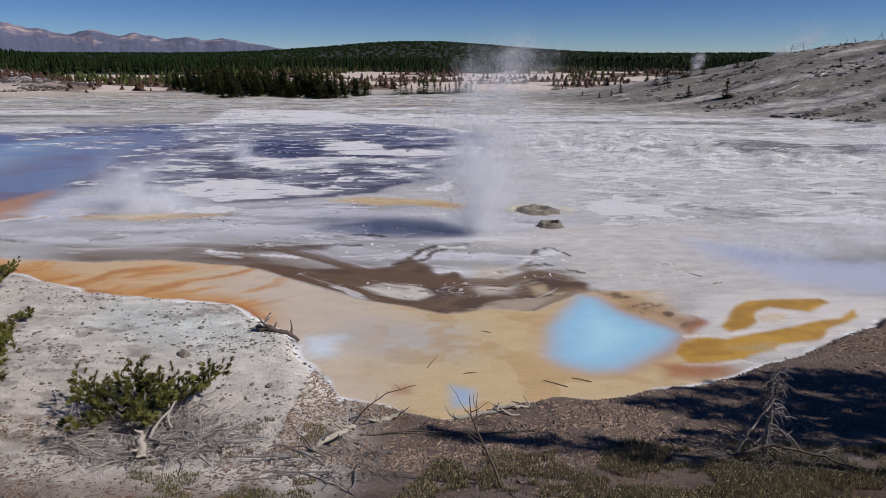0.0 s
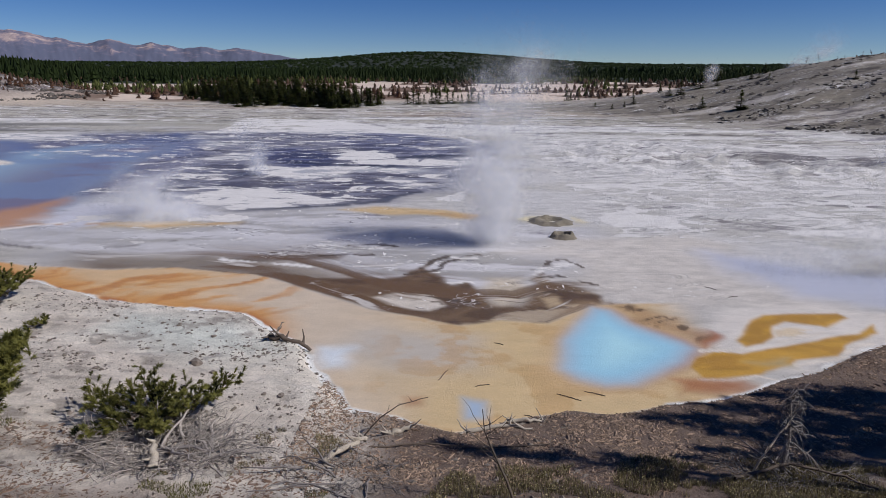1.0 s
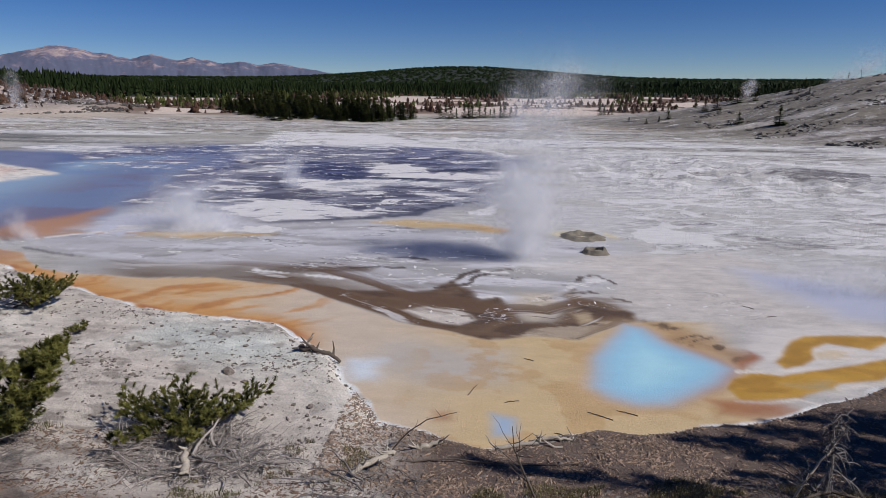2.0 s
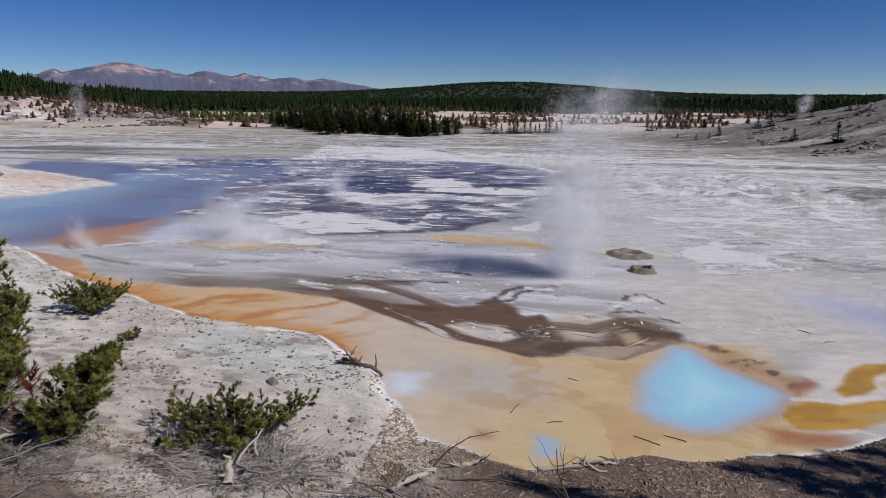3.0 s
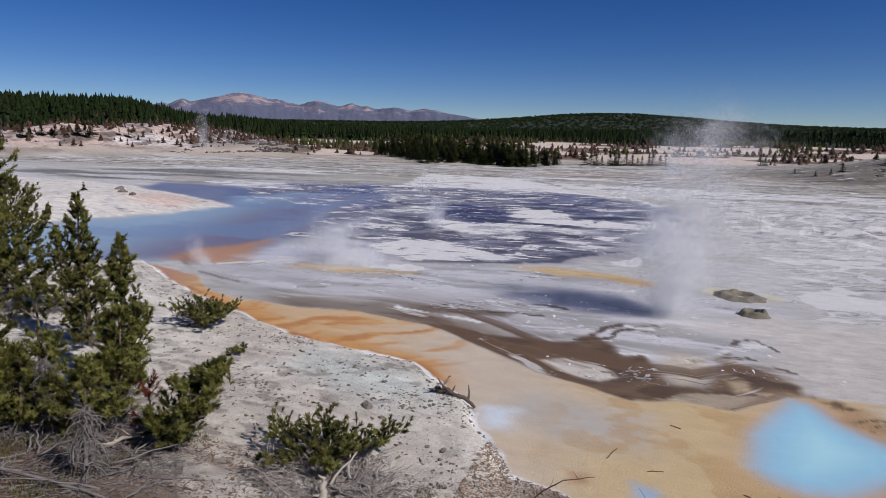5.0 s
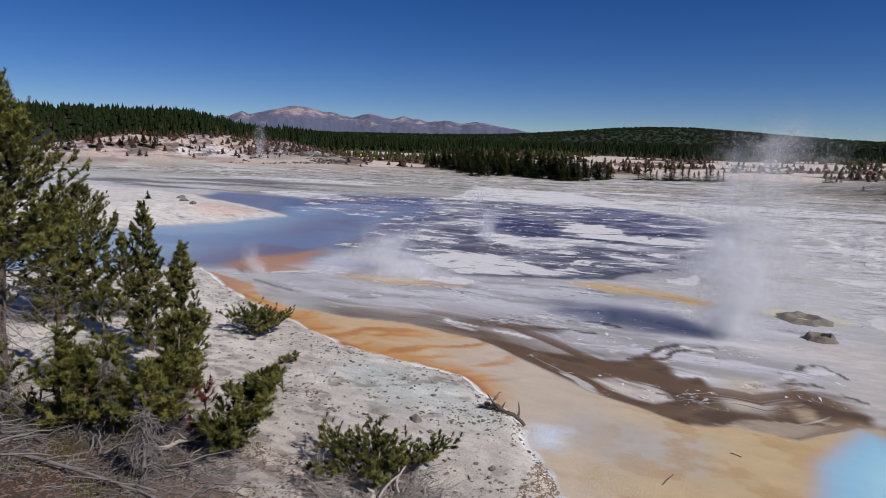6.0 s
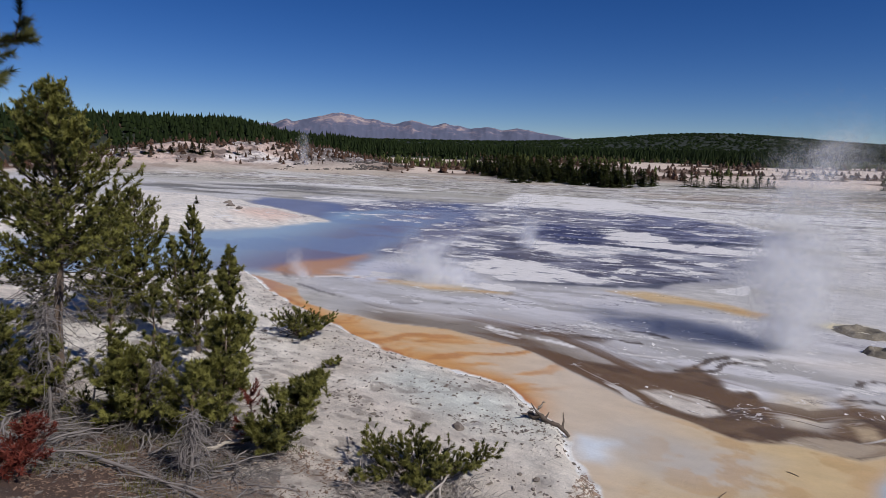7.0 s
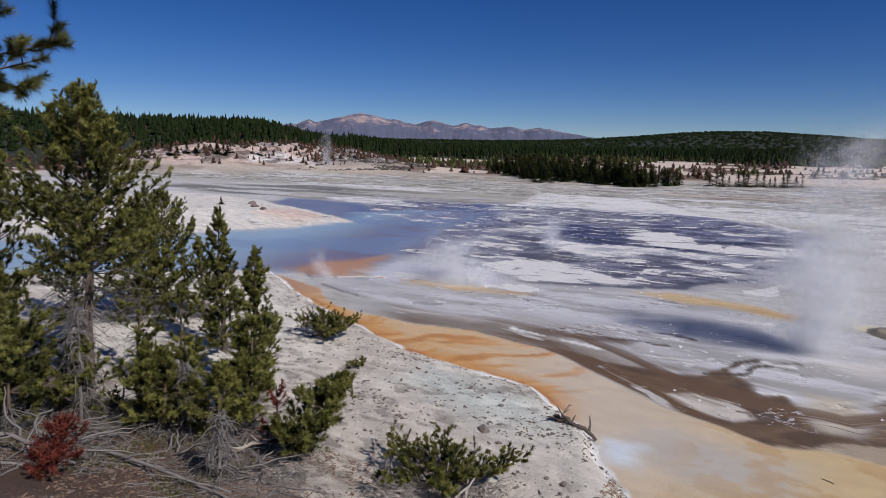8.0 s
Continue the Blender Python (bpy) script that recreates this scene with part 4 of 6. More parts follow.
def pine(x, y, height, radius, label, seed, lean=(0, 0), crown_from=0.2, density=1.0, tint=0.35, dead_below=True, fine=False, targets=(), coarse=False):
    """A young lodgepole pine: trunk, limbs, needles and grey dead twigs low down."""
    rng = np.random.default_rng(seed)
    z0 = ground_at(x, y)
    tree = new("pine_tree")
    tree.location = (x, y, z0)
    trunk = Tubes(7)
    k = 9
    ts = np.linspace(0, 1, k)
    wob = np.cumsum(rng.normal(size=(k, 2)) * 0.018 * height / 3, axis=0)
    axis = np.stack([lean[0] * ts ** 1.3 + wob[:, 0], lean[1] * ts ** 1.3 + wob[:, 1], ts * height - 0.06], 1)
    trunk.add(axis, 0.012 + 0.017 * height, 0.008)
    under(trunk.build("trunk", M_BARK), tree)
    limbs = Tubes(3)
    tufts = Tufts(rng, 170, 0.070, 0.006, 0.11) if fine else Tufts(rng, 14, 0.075, 0.030, 0.13) if coarse else Tufts(rng, 38, 0.062, 0.016, 0.09)
    levels = max(4, int(height / 0.21 * density))
    for i in range(levels):
        t = crown_from + (1 - crown_from) * (i + rng.random() * 0.6) / levels
        if t > 0.985:
            continue
        at = np.array([np.interp(t, ts, axis[:, c]) for c in range(3)])
        u = (t - crown_from) / (1 - crown_from)
        reach = radius * (min(1.0, 0.55 + 1.5 * u) * (1 - u) ** 0.75 + 0.06)
        for j in range(rng.integers(3, 6)):
            ln = reach * (0.6 + 0.55 * rng.random())
            pts = arc(at, rng.random() * 2 * np.pi, 0.15 + 0.55 * u + 0.2 * rng.normal(), ln, 0.7, rng)
            # Lower limbs take a darker tint.
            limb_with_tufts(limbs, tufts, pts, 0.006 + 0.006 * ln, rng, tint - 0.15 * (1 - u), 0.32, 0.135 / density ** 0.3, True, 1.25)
    for tx, ty, tz in targets:
        end = np.array([tx - x, ty - y, tz - z0])
        t = min(0.93, (end[2] - 0.35) / height)
        at = np.array([np.interp(t, ts, axis[:, c]) for c in range(3)])
        mid = (at + end) / 2 - np.array([0, 0, 0.12])
        u = np.linspace(0, 1, 7)[:, None]
        pts = (1 - u) ** 2 * at + 2 * u * (1 - u) * mid + u * u * end
        limb_with_tufts(limbs, tufts, pts, 0.020, rng, tint - 0.26, 0.62, 0.07, True, 1.0, 0.75)
    for i in range(8):
        tufts.add(axis[-1] - np.array([0, 0, 0.05 * i]), (rng.normal() * 0.4, rng.normal() * 0.4, 1), 1.0, tint + 0.2)
    under(tagged(limbs.build("branch_mass", M_BARK), kind="stuff"), tree)
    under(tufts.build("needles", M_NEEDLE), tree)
    if dead_below:
        dead = Tubes(3)
        for i in range(int(40 * radius / 0.6)):
            t = rng.random() * (crown_from + 0.18)
            at = np.array([np.interp(t, ts, axis[:, c]) for c in range(3)])
            pts = arc(at, rng.random() * 6.28, 0.0 - 0.9 * rng.random(), radius * (0.25 + 0.7 * rng.random()), -0.5 + rng.random(), rng)
            dead.add(pts, 0.010, 0.003)
            for q in pts[2:]:
                dead.add(arc(q, rng.random() * 6.28, rng.normal() * 0.6, 0.12 + 0.2 * rng.random(), 0.6, rng, 3), 0.004, 0.002)
        under(tagged(dead.build("dead_twig_mass", M_DEAD), kind="stuff"), tree, "bare grey lower twigs")
    tagged(tree, label, "pine tree", "young pines on the bank")
    return tree


def shrub(x, y, half_width, height, stems, label, seed, heading=None, tint=0.3, dead=0, depth=0.6):
    """A low spreading pine shrub: stems from the base, needles at their ends, dead twigs below."""
    rng = np.random.default_rng(seed)
    z0 = ground_at(x, y)
    thing = new("pine_shrub")
    thing.location = (x, y, z0)
    limbs, tufts = Tubes(3), Tufts(rng, 40, 0.052, 0.015, 0.07)
    for i in range(stems):
        h = rng.random() * 6.28 if heading is None else heading + 0.5 * rng.normal()
        reach = half_width * (0.35 + 0.75 * rng.random()) * (abs(math.cos(h)) + depth * abs(math.sin(h)))
        e = math.atan2(height * (0.6 + 0.5 * rng.random()), reach)
        pts = arc((0.1 * rng.normal(), 0.1 * rng.normal(), 0), h, e * 0.6, math.hypot(reach, height * 0.7), e * 0.9, rng, 6)
        z_off = near_height(x + pts[:, 0], y + pts[:, 1]) - z0
        pts[:, 2] = np.maximum(pts[:, 2], z_off + 0.04)
        limb_with_tufts(limbs, tufts, pts, 0.013, rng, tint, 0.56, 0.08, True, 1.2)
    under(tagged(limbs.build("stem_mass", M_BARK), kind="stuff"), thing)
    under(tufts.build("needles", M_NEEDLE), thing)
    if dead:
        under(tagged(twigs(dead, half_width, seed + 1, x, y).build("dead_twig_mass", M_DEAD), kind="stuff"), thing, "bare grey twigs")
    tagged(thing, label, "shrub")
    return thing


def twigs(count, radius, seed, x, y, r0=0.010, lift=0.35):
    """A tangle of curved dead twigs on the ground round a place."""
    rng = np.random.default_rng(seed)
    tubes = Tubes(3)
    z0 = ground_at(x, y)
    for i in range(count):
        a, d = rng.random() * 6.28, radius * math.sqrt(rng.random()) * 0.8
        px, py = d * math.cos(a), d * math.sin(a) * 0.6
        pz = ground_at(x + px, y + py) - z0
        pts = arc((px, py, pz + 0.01), a + rng.normal(), 0.7 * rng.random(), radius * (0.15 + 0.4 * rng.random()), -2.2 * rng.random(), rng, 6, 0.13)
        pts[:, 2] = np.maximum(pts[:, 2], near_height(x + pts[:, 0], y + pts[:, 1]) - z0 + 0.005)
        r = r0 * (0.4 + 0.9 * rng.random())
        tubes.add(pts, r, r * 0.35)
        for q in pts[1::2]:
            tubes.add(arc(q, rng.random() * 6.28, rng.normal() * 0.5, radius * (0.1 + 0.2 * rng.random()), -0.6 * rng.random(), rng, 3), r * 0.45, r * 0.2)
    return tubes


def brush(x, y, radius, count, label, seed, r0=0.010, material=None):
    """Dead brushwood: some thick bent branches over a mass of twigs."""
    rng = np.random.default_rng(seed + 500)
    z0 = ground_at(x, y)
    thing = new("brushwood")
    thing.location = (x, y, z0)
    under(tagged(twigs(count, radius, seed, x, y, r0).build("twig_mass", material or M_DEAD), kind="stuff"), thing)
    for i in range(9):
        a, d = rng.random() * 6.28, radius * rng.random() * 0.7
        start = (d * math.cos(a), d * math.sin(a) * 0.6, 0)
        pts = arc(start, a + rng.normal(), 0.5 * rng.random(), radius * (0.5 + 0.5 * rng.random()), -0.8 * rng.random(), rng, 7, 0.1)
        pts[:, 2] = np.maximum(pts[:, 2] + 0.02, near_height(x + pts[:, 0], y + pts[:, 1]) - z0 + 0.012)
        b = Tubes(5)
        b.add(pts, r0 * 2.2, r0 * 0.8)
        under(b.build("branch", material or M_DEAD), thing)
    return tagged(thing, label, "brushwood", "dead brush on the bank")


# ---- far country: mountains, forest, scrub ----
def build_mountains():
    """A bare range on the skyline with paler screes and remnants of snow."""
    m, nt, bsdf = nodes_of("mountain")
    geo = nt.nodes.new("ShaderNodeNewGeometry")
    n1 = put(nt, "ShaderNodeTexNoise", Scale=0.010, Detail=9.0, Roughness=0.7, Distortion=0.6)
    nt.links.new(geo.outputs["Position"], n1.inputs["Vector"])
    xyz = nt.nodes.new("ShaderNodeSeparateXYZ")
    nt.links.new(geo.outputs["Position"], xyz.inputs[0])
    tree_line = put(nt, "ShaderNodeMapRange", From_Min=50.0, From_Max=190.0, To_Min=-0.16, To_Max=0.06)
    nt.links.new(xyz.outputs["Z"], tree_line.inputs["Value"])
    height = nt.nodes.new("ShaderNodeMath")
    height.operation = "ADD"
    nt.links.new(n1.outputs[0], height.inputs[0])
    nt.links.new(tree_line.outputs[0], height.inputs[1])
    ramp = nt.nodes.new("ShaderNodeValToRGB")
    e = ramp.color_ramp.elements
    # Blue-violet low tones: darker wooded foot, with the haze of distance in the colour.
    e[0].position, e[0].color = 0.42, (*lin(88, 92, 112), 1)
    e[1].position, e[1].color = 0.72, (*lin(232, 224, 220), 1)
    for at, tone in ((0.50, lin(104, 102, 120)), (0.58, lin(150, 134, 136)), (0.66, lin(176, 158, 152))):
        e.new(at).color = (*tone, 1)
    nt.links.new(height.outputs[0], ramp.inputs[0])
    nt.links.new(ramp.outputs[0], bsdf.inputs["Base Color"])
    bsdf.inputs["Roughness"].default_value = 1.0
    peaks = [(-46, 40, 4), (-40.6, 150, 2.2), (-39.1, 180, 1.2), (-36.6, 195, 1.8), (-34.4, 236, 2.6), (-31.6, 195, 2.4), (-28.1, 190, 2.2),
             (-25.0, 176, 2.4), (-21.4, 162, 2.2), (-18.6, 154, 2.4), (-16.4, 124, 2.2), (-13.6, 90, 2.5)]
    az, depth = np.meshgrid(np.linspace(-50, -9, 520), np.linspace(0, 1, 40), indexing="ij")
    top = np.max([h * np.exp(-np.abs((az - a) / w) ** 1.15 * 0.22) for a, h, w in peaks], axis=0)
    x0, y0 = np.sin(np.radians(az)), np.cos(np.radians(az))
    r = 3900 + 700 * depth
    profile = np.sin(np.clip(depth / 0.72, 0, 1) * np.pi / 2) * np.where(depth > 0.72, 1 - 0.5 * (depth - 0.72) / 0.28, 1)
    rough = fbm(az * 0.9, depth * 3, 6, 71) - 0.5
    z = top * profile * (1 + 0.25 * rough * (1.2 - profile)) + 16 * (fbm(az * 1.6, depth * 5, 6, 72) - 0.5) - 12
    rows, cols = az.shape
    i, j = np.meshgrid(np.arange(rows - 1), np.arange(cols - 1), indexing="ij")
    f = np.stack([i * cols + j, (i + 1) * cols + j, (i + 1) * cols + j + 1, i * cols + j + 1], -1).reshape(-1, 4)
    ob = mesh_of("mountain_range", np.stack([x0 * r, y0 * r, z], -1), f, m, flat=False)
    return tagged(ob, "bare grey-violet mountains with patches of snow on the skyline", "mountain", kind="structure")


build_mountains()


def cone_trees(name, x, y, z, h, w, material, seed, tiers=3, sides=5, label="", category="forest"):
    """Many small ragged conifers in one mesh."""
    rng = np.random.default_rng(seed)
    n = len(x)
    verts, faces, tint = [], [], []
    count = 0
    for t in range(tiers):
        lo, hi, rad = t / tiers * 0.8, min(1.0, t / tiers * 0.8 + 0.5), (1 - t / tiers * 0.75)
        ang = np.arange(sides) * 2 * np.pi / sides + rng.random((n, 1)) * 6.28
        rr = w[:, None] * rad * (0.6 + 0.7 * rng.random((n, sides)))
        ring = np.stack([x[:, None] + rr * np.cos(ang), y[:, None] + rr * np.sin(ang),
                         z[:, None] + h[:, None] * (lo + 0.16 * rng.random((n, sides)))], -1)
        sway = 0.35 * w * rad * rng.normal(size=(2, n)) * (1 - t / tiers)
        tip = np.stack([x + sway[0], y + sway[1], z + h * hi * (0.85 + 0.3 * rng.random(n))], -1)[:, None]
        verts.append(np.concatenate([ring, tip], 1).reshape(-1, 3))
        base = count + np.arange(n)[:, None] * (sides + 1)
        for s in range(sides):
            faces.append(np.concatenate([base + s, base + (s + 1) % sides, base + sides], 1))
        tint.append(np.repeat(rng.random(n) * 0.7, sides + 1))
        count += n * (sides + 1)
    ob = mesh_of(name, np.concatenate(verts), np.concatenate(faces), material, np.concatenate(tint))
    return tagged(ob, label, category, kind="stuff")


def polar(rng, n, a0, a1, r0, r1):
    az, r = np.radians(a0 + (a1 - a0) * rng.random(n)), np.sqrt(r0 ** 2 + (r1 ** 2 - r0 ** 2) * rng.random(n))
    return r * np.sin(az), r * np.cos(az)


def build_forest():
    rng = np.random.default_rng(4)
    x, y = polar(rng, 16500, -75, 48, 205, 560)
    r, az = np.hypot(x, y), np.degrees(np.arctan2(x, y))
    keep = r > 275 + 130 * (fbm(x / 45, y / 45, 3, 81) - 0.5) - 110 * smooth(-26, -36, az) + 30 * smooth(2, 14, az)
    keep &= pink_hill(x, y) < 0.06
    x, y = x[keep], y[keep]
    h = 2.8 + 2.4 * rng.random(len(x)) + 1.2 * smooth(-26, -36, np.degrees(np.arctan2(x, y)))
    h *= 1 - 0.35 * smooth(2, 14, np.degrees(np.arctan2(x, y)))
    cone_trees("forest", x, y, terrain(x, y) - 0.2, h, 0.26 * h, M_CONIFER, 5, 3, 5, "dense dark green lodgepole forest beyond the plain")
    x, y = polar(rng, 8000, -75, 48, 500, 1500)
    h = 5.5 + 3 * rng.random(len(x))
    cone_trees("forest", x, y, terrain(x, y) - 0.3, h, 0.45 * h, M_CONIFER, 6, 2, 5, "dark green forest on the flat country")
    x, y = polar(rng, 10000, -70, 42, 1500, 2750)
    h = 5 + 3 * rng.random(len(x))
    cone_trees("forest", x, y, terrain(x, y) - 0.5, h, 1.3 * h, M_CONIFER, 7, 2, 5, "dark wooded ridge on the skyline")
    # scrub and small trees on the bare ground before the forest
    x, y = polar(rng, 6500, -70, 42, 120, 320)
    az = np.degrees(np.arctan2(x, y))
    n = fbm(x / 16, y / 16, 5, 53)
    keep = ((n > 0.54) | ((n > 0.48) & (rng.random(len(x)) < 0.12))) & (np.hypot(x, y) > 136 + 10 * rng.random(len(x))) & (pink_hill(x, y) < 0.15)
    x, y = x[keep], y[keep]
    h = 0.7 + 1.5 * rng.random(len(x)) ** 2
    cone_trees("scrub", x, y, terrain(x, y) - 0.1, h, 0.5 * h, M_RUSTY, 8, 3, 6, "reddish brown scrub on pale ground", "scrub")
    x, y = polar(rng, 5200, -44, 14, 165, 360)
    n = fbm(x / 26, y / 20, 4, 84)
    keep = (n > 0.53) & (pink_hill(x, y) < 0.1)
    x, y = x[keep], y[keep]
    h = 0.9 + 1.7 * rng.random(len(x))
    cone_trees("forest", x, y, terrain(x, y) - 0.1, h, 0.36 * h, M_GROVE, 10, 3, 6, "scattered young conifers before the forest", "forest")
    x, y = polar(rng, 4200, -66, -26, 120, 215)
    a, n = pink_hill(x, y), fbm(x / 9, y / 9, 3, 83)
    keep = (a > 0.28) & ((n > 0.50) | (rng.random(len(x)) < 0.25))
    x, y = x[keep], y[keep]
    h = 0.5 + 1.3 * rng.random(len(x)) ** 1.5
    cone_trees("scrub", x, y, terrain(x, y) - 0.1, h, 0.4 * h, M_RUSTY, 9, 3, 5, "dark scrub scattered over the pink hill", "scrub")


build_forest()


def conifer_proto(seed, height=1.0):
    """A small conifer one metre high: trunk and a crown of drooping ragged sprays."""
    rng = np.random.default_rng(seed)
    tree = new("conifer")
    trunk = Tubes(5)
    trunk.add([(0, 0, -0.03), (0.01, 0, 0.4), (0, 0.01, 0.95)], 0.022, 0.004)
    under(trunk.build("trunk", M_BARK), tree)
    v, tint = [], []
    for i in range(170):
        t = 0.02 + 0.96 * rng.random() ** 1.1
        a, ln = rng.random() * 6.28, (0.31 * (1 - t) ** 0.85 + 0.03) * (0.55 + 0.6 * rng.random())
        d, s = np.array([math.cos(a), math.sin(a), 0]), np.array([-math.sin(a), math.cos(a), 0])
        p = np.array([0, 0, t])
        tip = p + d * ln + np.array([0, 0, ln * (0.25 - 0.5 * (1 - t))])
        wd = 0.34 * ln + 0.014
        v += [p - np.array([0, 0, 0.02]), (p + tip) / 2 + s * wd, tip, p - np.array([0, 0, 0.02]), tip, (p + tip) / 2 - s * wd]
        tint += [rng.random() * 0.6] * 6
    v += [np.array([-0.012, 0, 0.93]), np.array([0.012, 0, 0.93]), np.array([0, 0, 1.02])]
    tint += [0.4] * 3
    under(mesh_of("crown", v, np.arange(len(v)).reshape(-1, 3), M_GROVE, tint), tree)
    return tagged(tree, "dark green conifer on the pale plain", "conifer")


def scatter_conifers():
    rng = np.random.default_rng(12)
    protos = [conifer_proto(40 + k) for k in range(6)]
    spots = []
    grove = np.array([(-54.2, 130.1), (-47.0, 123.0), (-32.8, 101.6), (-34.3, 112.5), (-20.2, 103.2), (-17.4, 107.1), (-12.0, 114.5), (-15.9, 128), (-28, 140), (-46.9, 165), (-66.8, 170), (-65.7, 150)], float)
    x, y = -90 + 80 * rng.random(1500), 90 + 90 * rng.random(1500)
    d = inside(grove, x, y)
    for px, py, q in zip(x, y, d):
        if q > 0 and len(spots) < 290:
            spots.append((px, py, (2.4 + 2.8 * rng.random() ** 1.5) * (0.55 + 0.45 * min(1, q / 5)), "conifers in the grove"))
    for k in range(15):
        spots.append((-9 + 15 * (k + 0.5 * rng.random()) / 15, 118 + 6 * k / 15 + 2 * rng.random(), 1.7 + 1.5 * rng.random(), "row of conifers on the plain"))
    for px, py, h in ((22.6, 131, 2.6), (23.6, 132, 1.9), (25, 131, 1.2)):
        spots.append((px, py, h, "row of conifers on the plain"))
    for k in range(14):
        u = rng.random()
        spots.append((29 + 30 * u + 4 * rng.normal(), 116 - 18 * u + 7 * rng.normal(), 0.6 + 0.9 * rng.random(), "conifers on the bare hill"))
    for px, py, h in ((36.6, 82.9, 2.5), (39.9, 105.8, 2.6), (35.5, 102.1, 2.5), (34.3, 104, 1.9), (35.5, 112.5, 1.7), (27.9, 100.9, 1.3), (34.1, 89.2, 1.6), (41, 112, 2.0), (45, 111, 1.8),
                      (48, 110, 1.6), (51, 108, 1.7), (47, 97.9, 1.0), (24, 98.4, 0.8), (22.5, 103.5, 0.8), (26, 99, 0.9)):
        spots.append((px, py, h, "conifers on the bare hill"))
    for px, py, h in ((-41.1, 38.5, 0.75), (-40.3, 33.1, 0.45), (-44, 36, 0.4)):
        spots.append((px, py, h, "seedlings on the spit"))
    for k in range(16):
        u, v = -34 + 40 * rng.random(), -18 + 5 * rng.random()
        spots.append((-114 + u * 0.74 - v * 0.67, 122 + u * 0.67 + v * 0.74, 1.6 + 1.6 * rng.random(), "conifers at the foot of the pink hill"))
    for i, (px, py, h, group) in reversed(list(enumerate(spots))):
        m = Matrix.LocRotScale((px, py, ground_at(px, py) - 0.05), Euler((0, 0, rng.random() * 6.28)), (h * (1.15 + 0.5 * rng.random()), h * (1.15 + 0.5 * rng.random()), h))
        q = protos[i] if i < 6 else copy_thing(protos[i % 6], m)
        q.matrix_basis = m
        q["group"] = group


scatter_conifers()


def dead_snags():
    """Bare poles on the crest of the hill."""
    rng = np.random.default_rng(15)
    for k in range(13):
        az = radians(24.5 + 11 * k / 13 + 0.5 * rng.random())
        r = 128 + 12 * rng.random()
        x, y, h = r * math.sin(az), r * math.cos(az), 1.2 + 1.7 * rng.random()
        snag = new("dead_tree")
        snag.location = (x, y, ground_at(x, y) - 0.1)
        t = Tubes(5)
        ln = 0.25 * h * rng.normal()
        t.add([(0, 0, 0), (ln * 0.4, 0, h * 0.5), (ln, 0, h)], 0.06, 0.02)
        under(t.build("trunk", M_DARKWOOD), snag)
        b = Tubes(3)
        for i in range(7):
            z = h * (0.3 + 0.6 * rng.random())
            b.add(arc((ln * z / h * 0.8, 0, z), rng.random() * 6.28, 0.4, 0.2 + 0.3 * rng.random(), 0.3, rng, 3), 0.02, 0.008)
        under(b.build("branch_stubs", M_DARKWOOD), snag)
        tagged(snag, "dead bare tree on the crest of the hill", "dead tree", "dead trees on the crest")


dead_snags()

# ---- near bank: pines, shrubs, dead wood ----
pine(-13.1, 8.3, 6.45, 2.0, "tall young lodgepole pine with grey dead twigs below", 101, (0.0, 0.2), 0.40, 1.45, 0.58)
pine(-14.5, 6.9, 4.9, 1.9, "dense young lodgepole pine on the slope", 102, (0.2, 0.1), 0.25, 0.9, 0.58)
pine(-13.4, 12.3, 3.9, 0.85, "slender young lodgepole pine on the pale bank", 103, (0.0, 0.1), 0.05, 1.6)
pine(-10.6, 10.5, 3.3, 0.8, "slender yellow-green lodgepole pine on the bank", 104, (0.0, 0.1), 0.05, 1.6, 0.45)
pine(-18.0, 14.0, 3.9, 2.0, "bushy lodgepole pine near the pond", 105, (0.1, 0.0), 0.08, 1.7, 0.55)
pine(-17.6, 12.8, 3.6, 1.5, "bushy lodgepole pine near the pond", 104, (0.1, 0.0), 0.12, 1.3, 0.55)
pine(-16.4, 14.3, 2.6, 1.3, "bushy lodgepole pine near the pond", 106, (0, 0), 0.05, 1.1, 0.45)
pine(-18.5, 11.4, 4.2, 1.5, "bushy lodgepole pine near the pond", 112, (0, 0), 0.1, 1.0, 0.4)
pine(-11.9, 9.6, 2.3, 0.95, "sparse lodgepole pine with open branches", 107, (0.1, 0.0), 0.3, 0.42, 0.3)
pine(-13.4, 9.6, 2.5, 1.0, "sparse lodgepole pine with open branches", 108, (0.1, 0.0), 0.3, 0.42, 0.3)
pine(-10.4, 8.4, 1.6, 0.95, "low bushy lodgepole pine over dead brush", 109, (0.1, 0.1), 0.1, 1.4, 0.5)
pine(-11.2, 6.8, 1.5, 0.95, "low bushy lodgepole pine over dead brush", 110, (0.1, 0.1), 0.15, 1.3, 0.4)
pine(-9.3, 8.9, 1.3, 0.8, "low yellow-green lodgepole pine over dead brush", 113, (0.1, 0.1), 0.15, 1.3, 0.5)
pine(-9.9, 9.7, 2.0, 0.8, "bushy yellow-green lodgepole pine", 116, (0.0, 0.1), 0.1, 1.5, 0.5)
pine(-12.8, 6.4, 2.6, 1.3, "dense dark lodgepole pine on the slope", 117, (0.1, 0.1), 0.15, 1.0, 0.45)
pine(-10.4, 7.5, 1.5, 1.0, "low spreading lodgepole pine over dead brush", 129, (0.1, 0.1), 0.1, 1.6, 0.45)
pine(-9.0, 7.9, 1.4, 0.9, "low spreading lodgepole pine over dead brush", 130, (0.1, 0.1), 0.1, 1.5, 0.52)
pine(-9.9, 7.5, 1.5, 0.9, "low bushy lodgepole pine over dead brush", 118, (0.1, 0.1), 0.12, 1.2, 0.45)
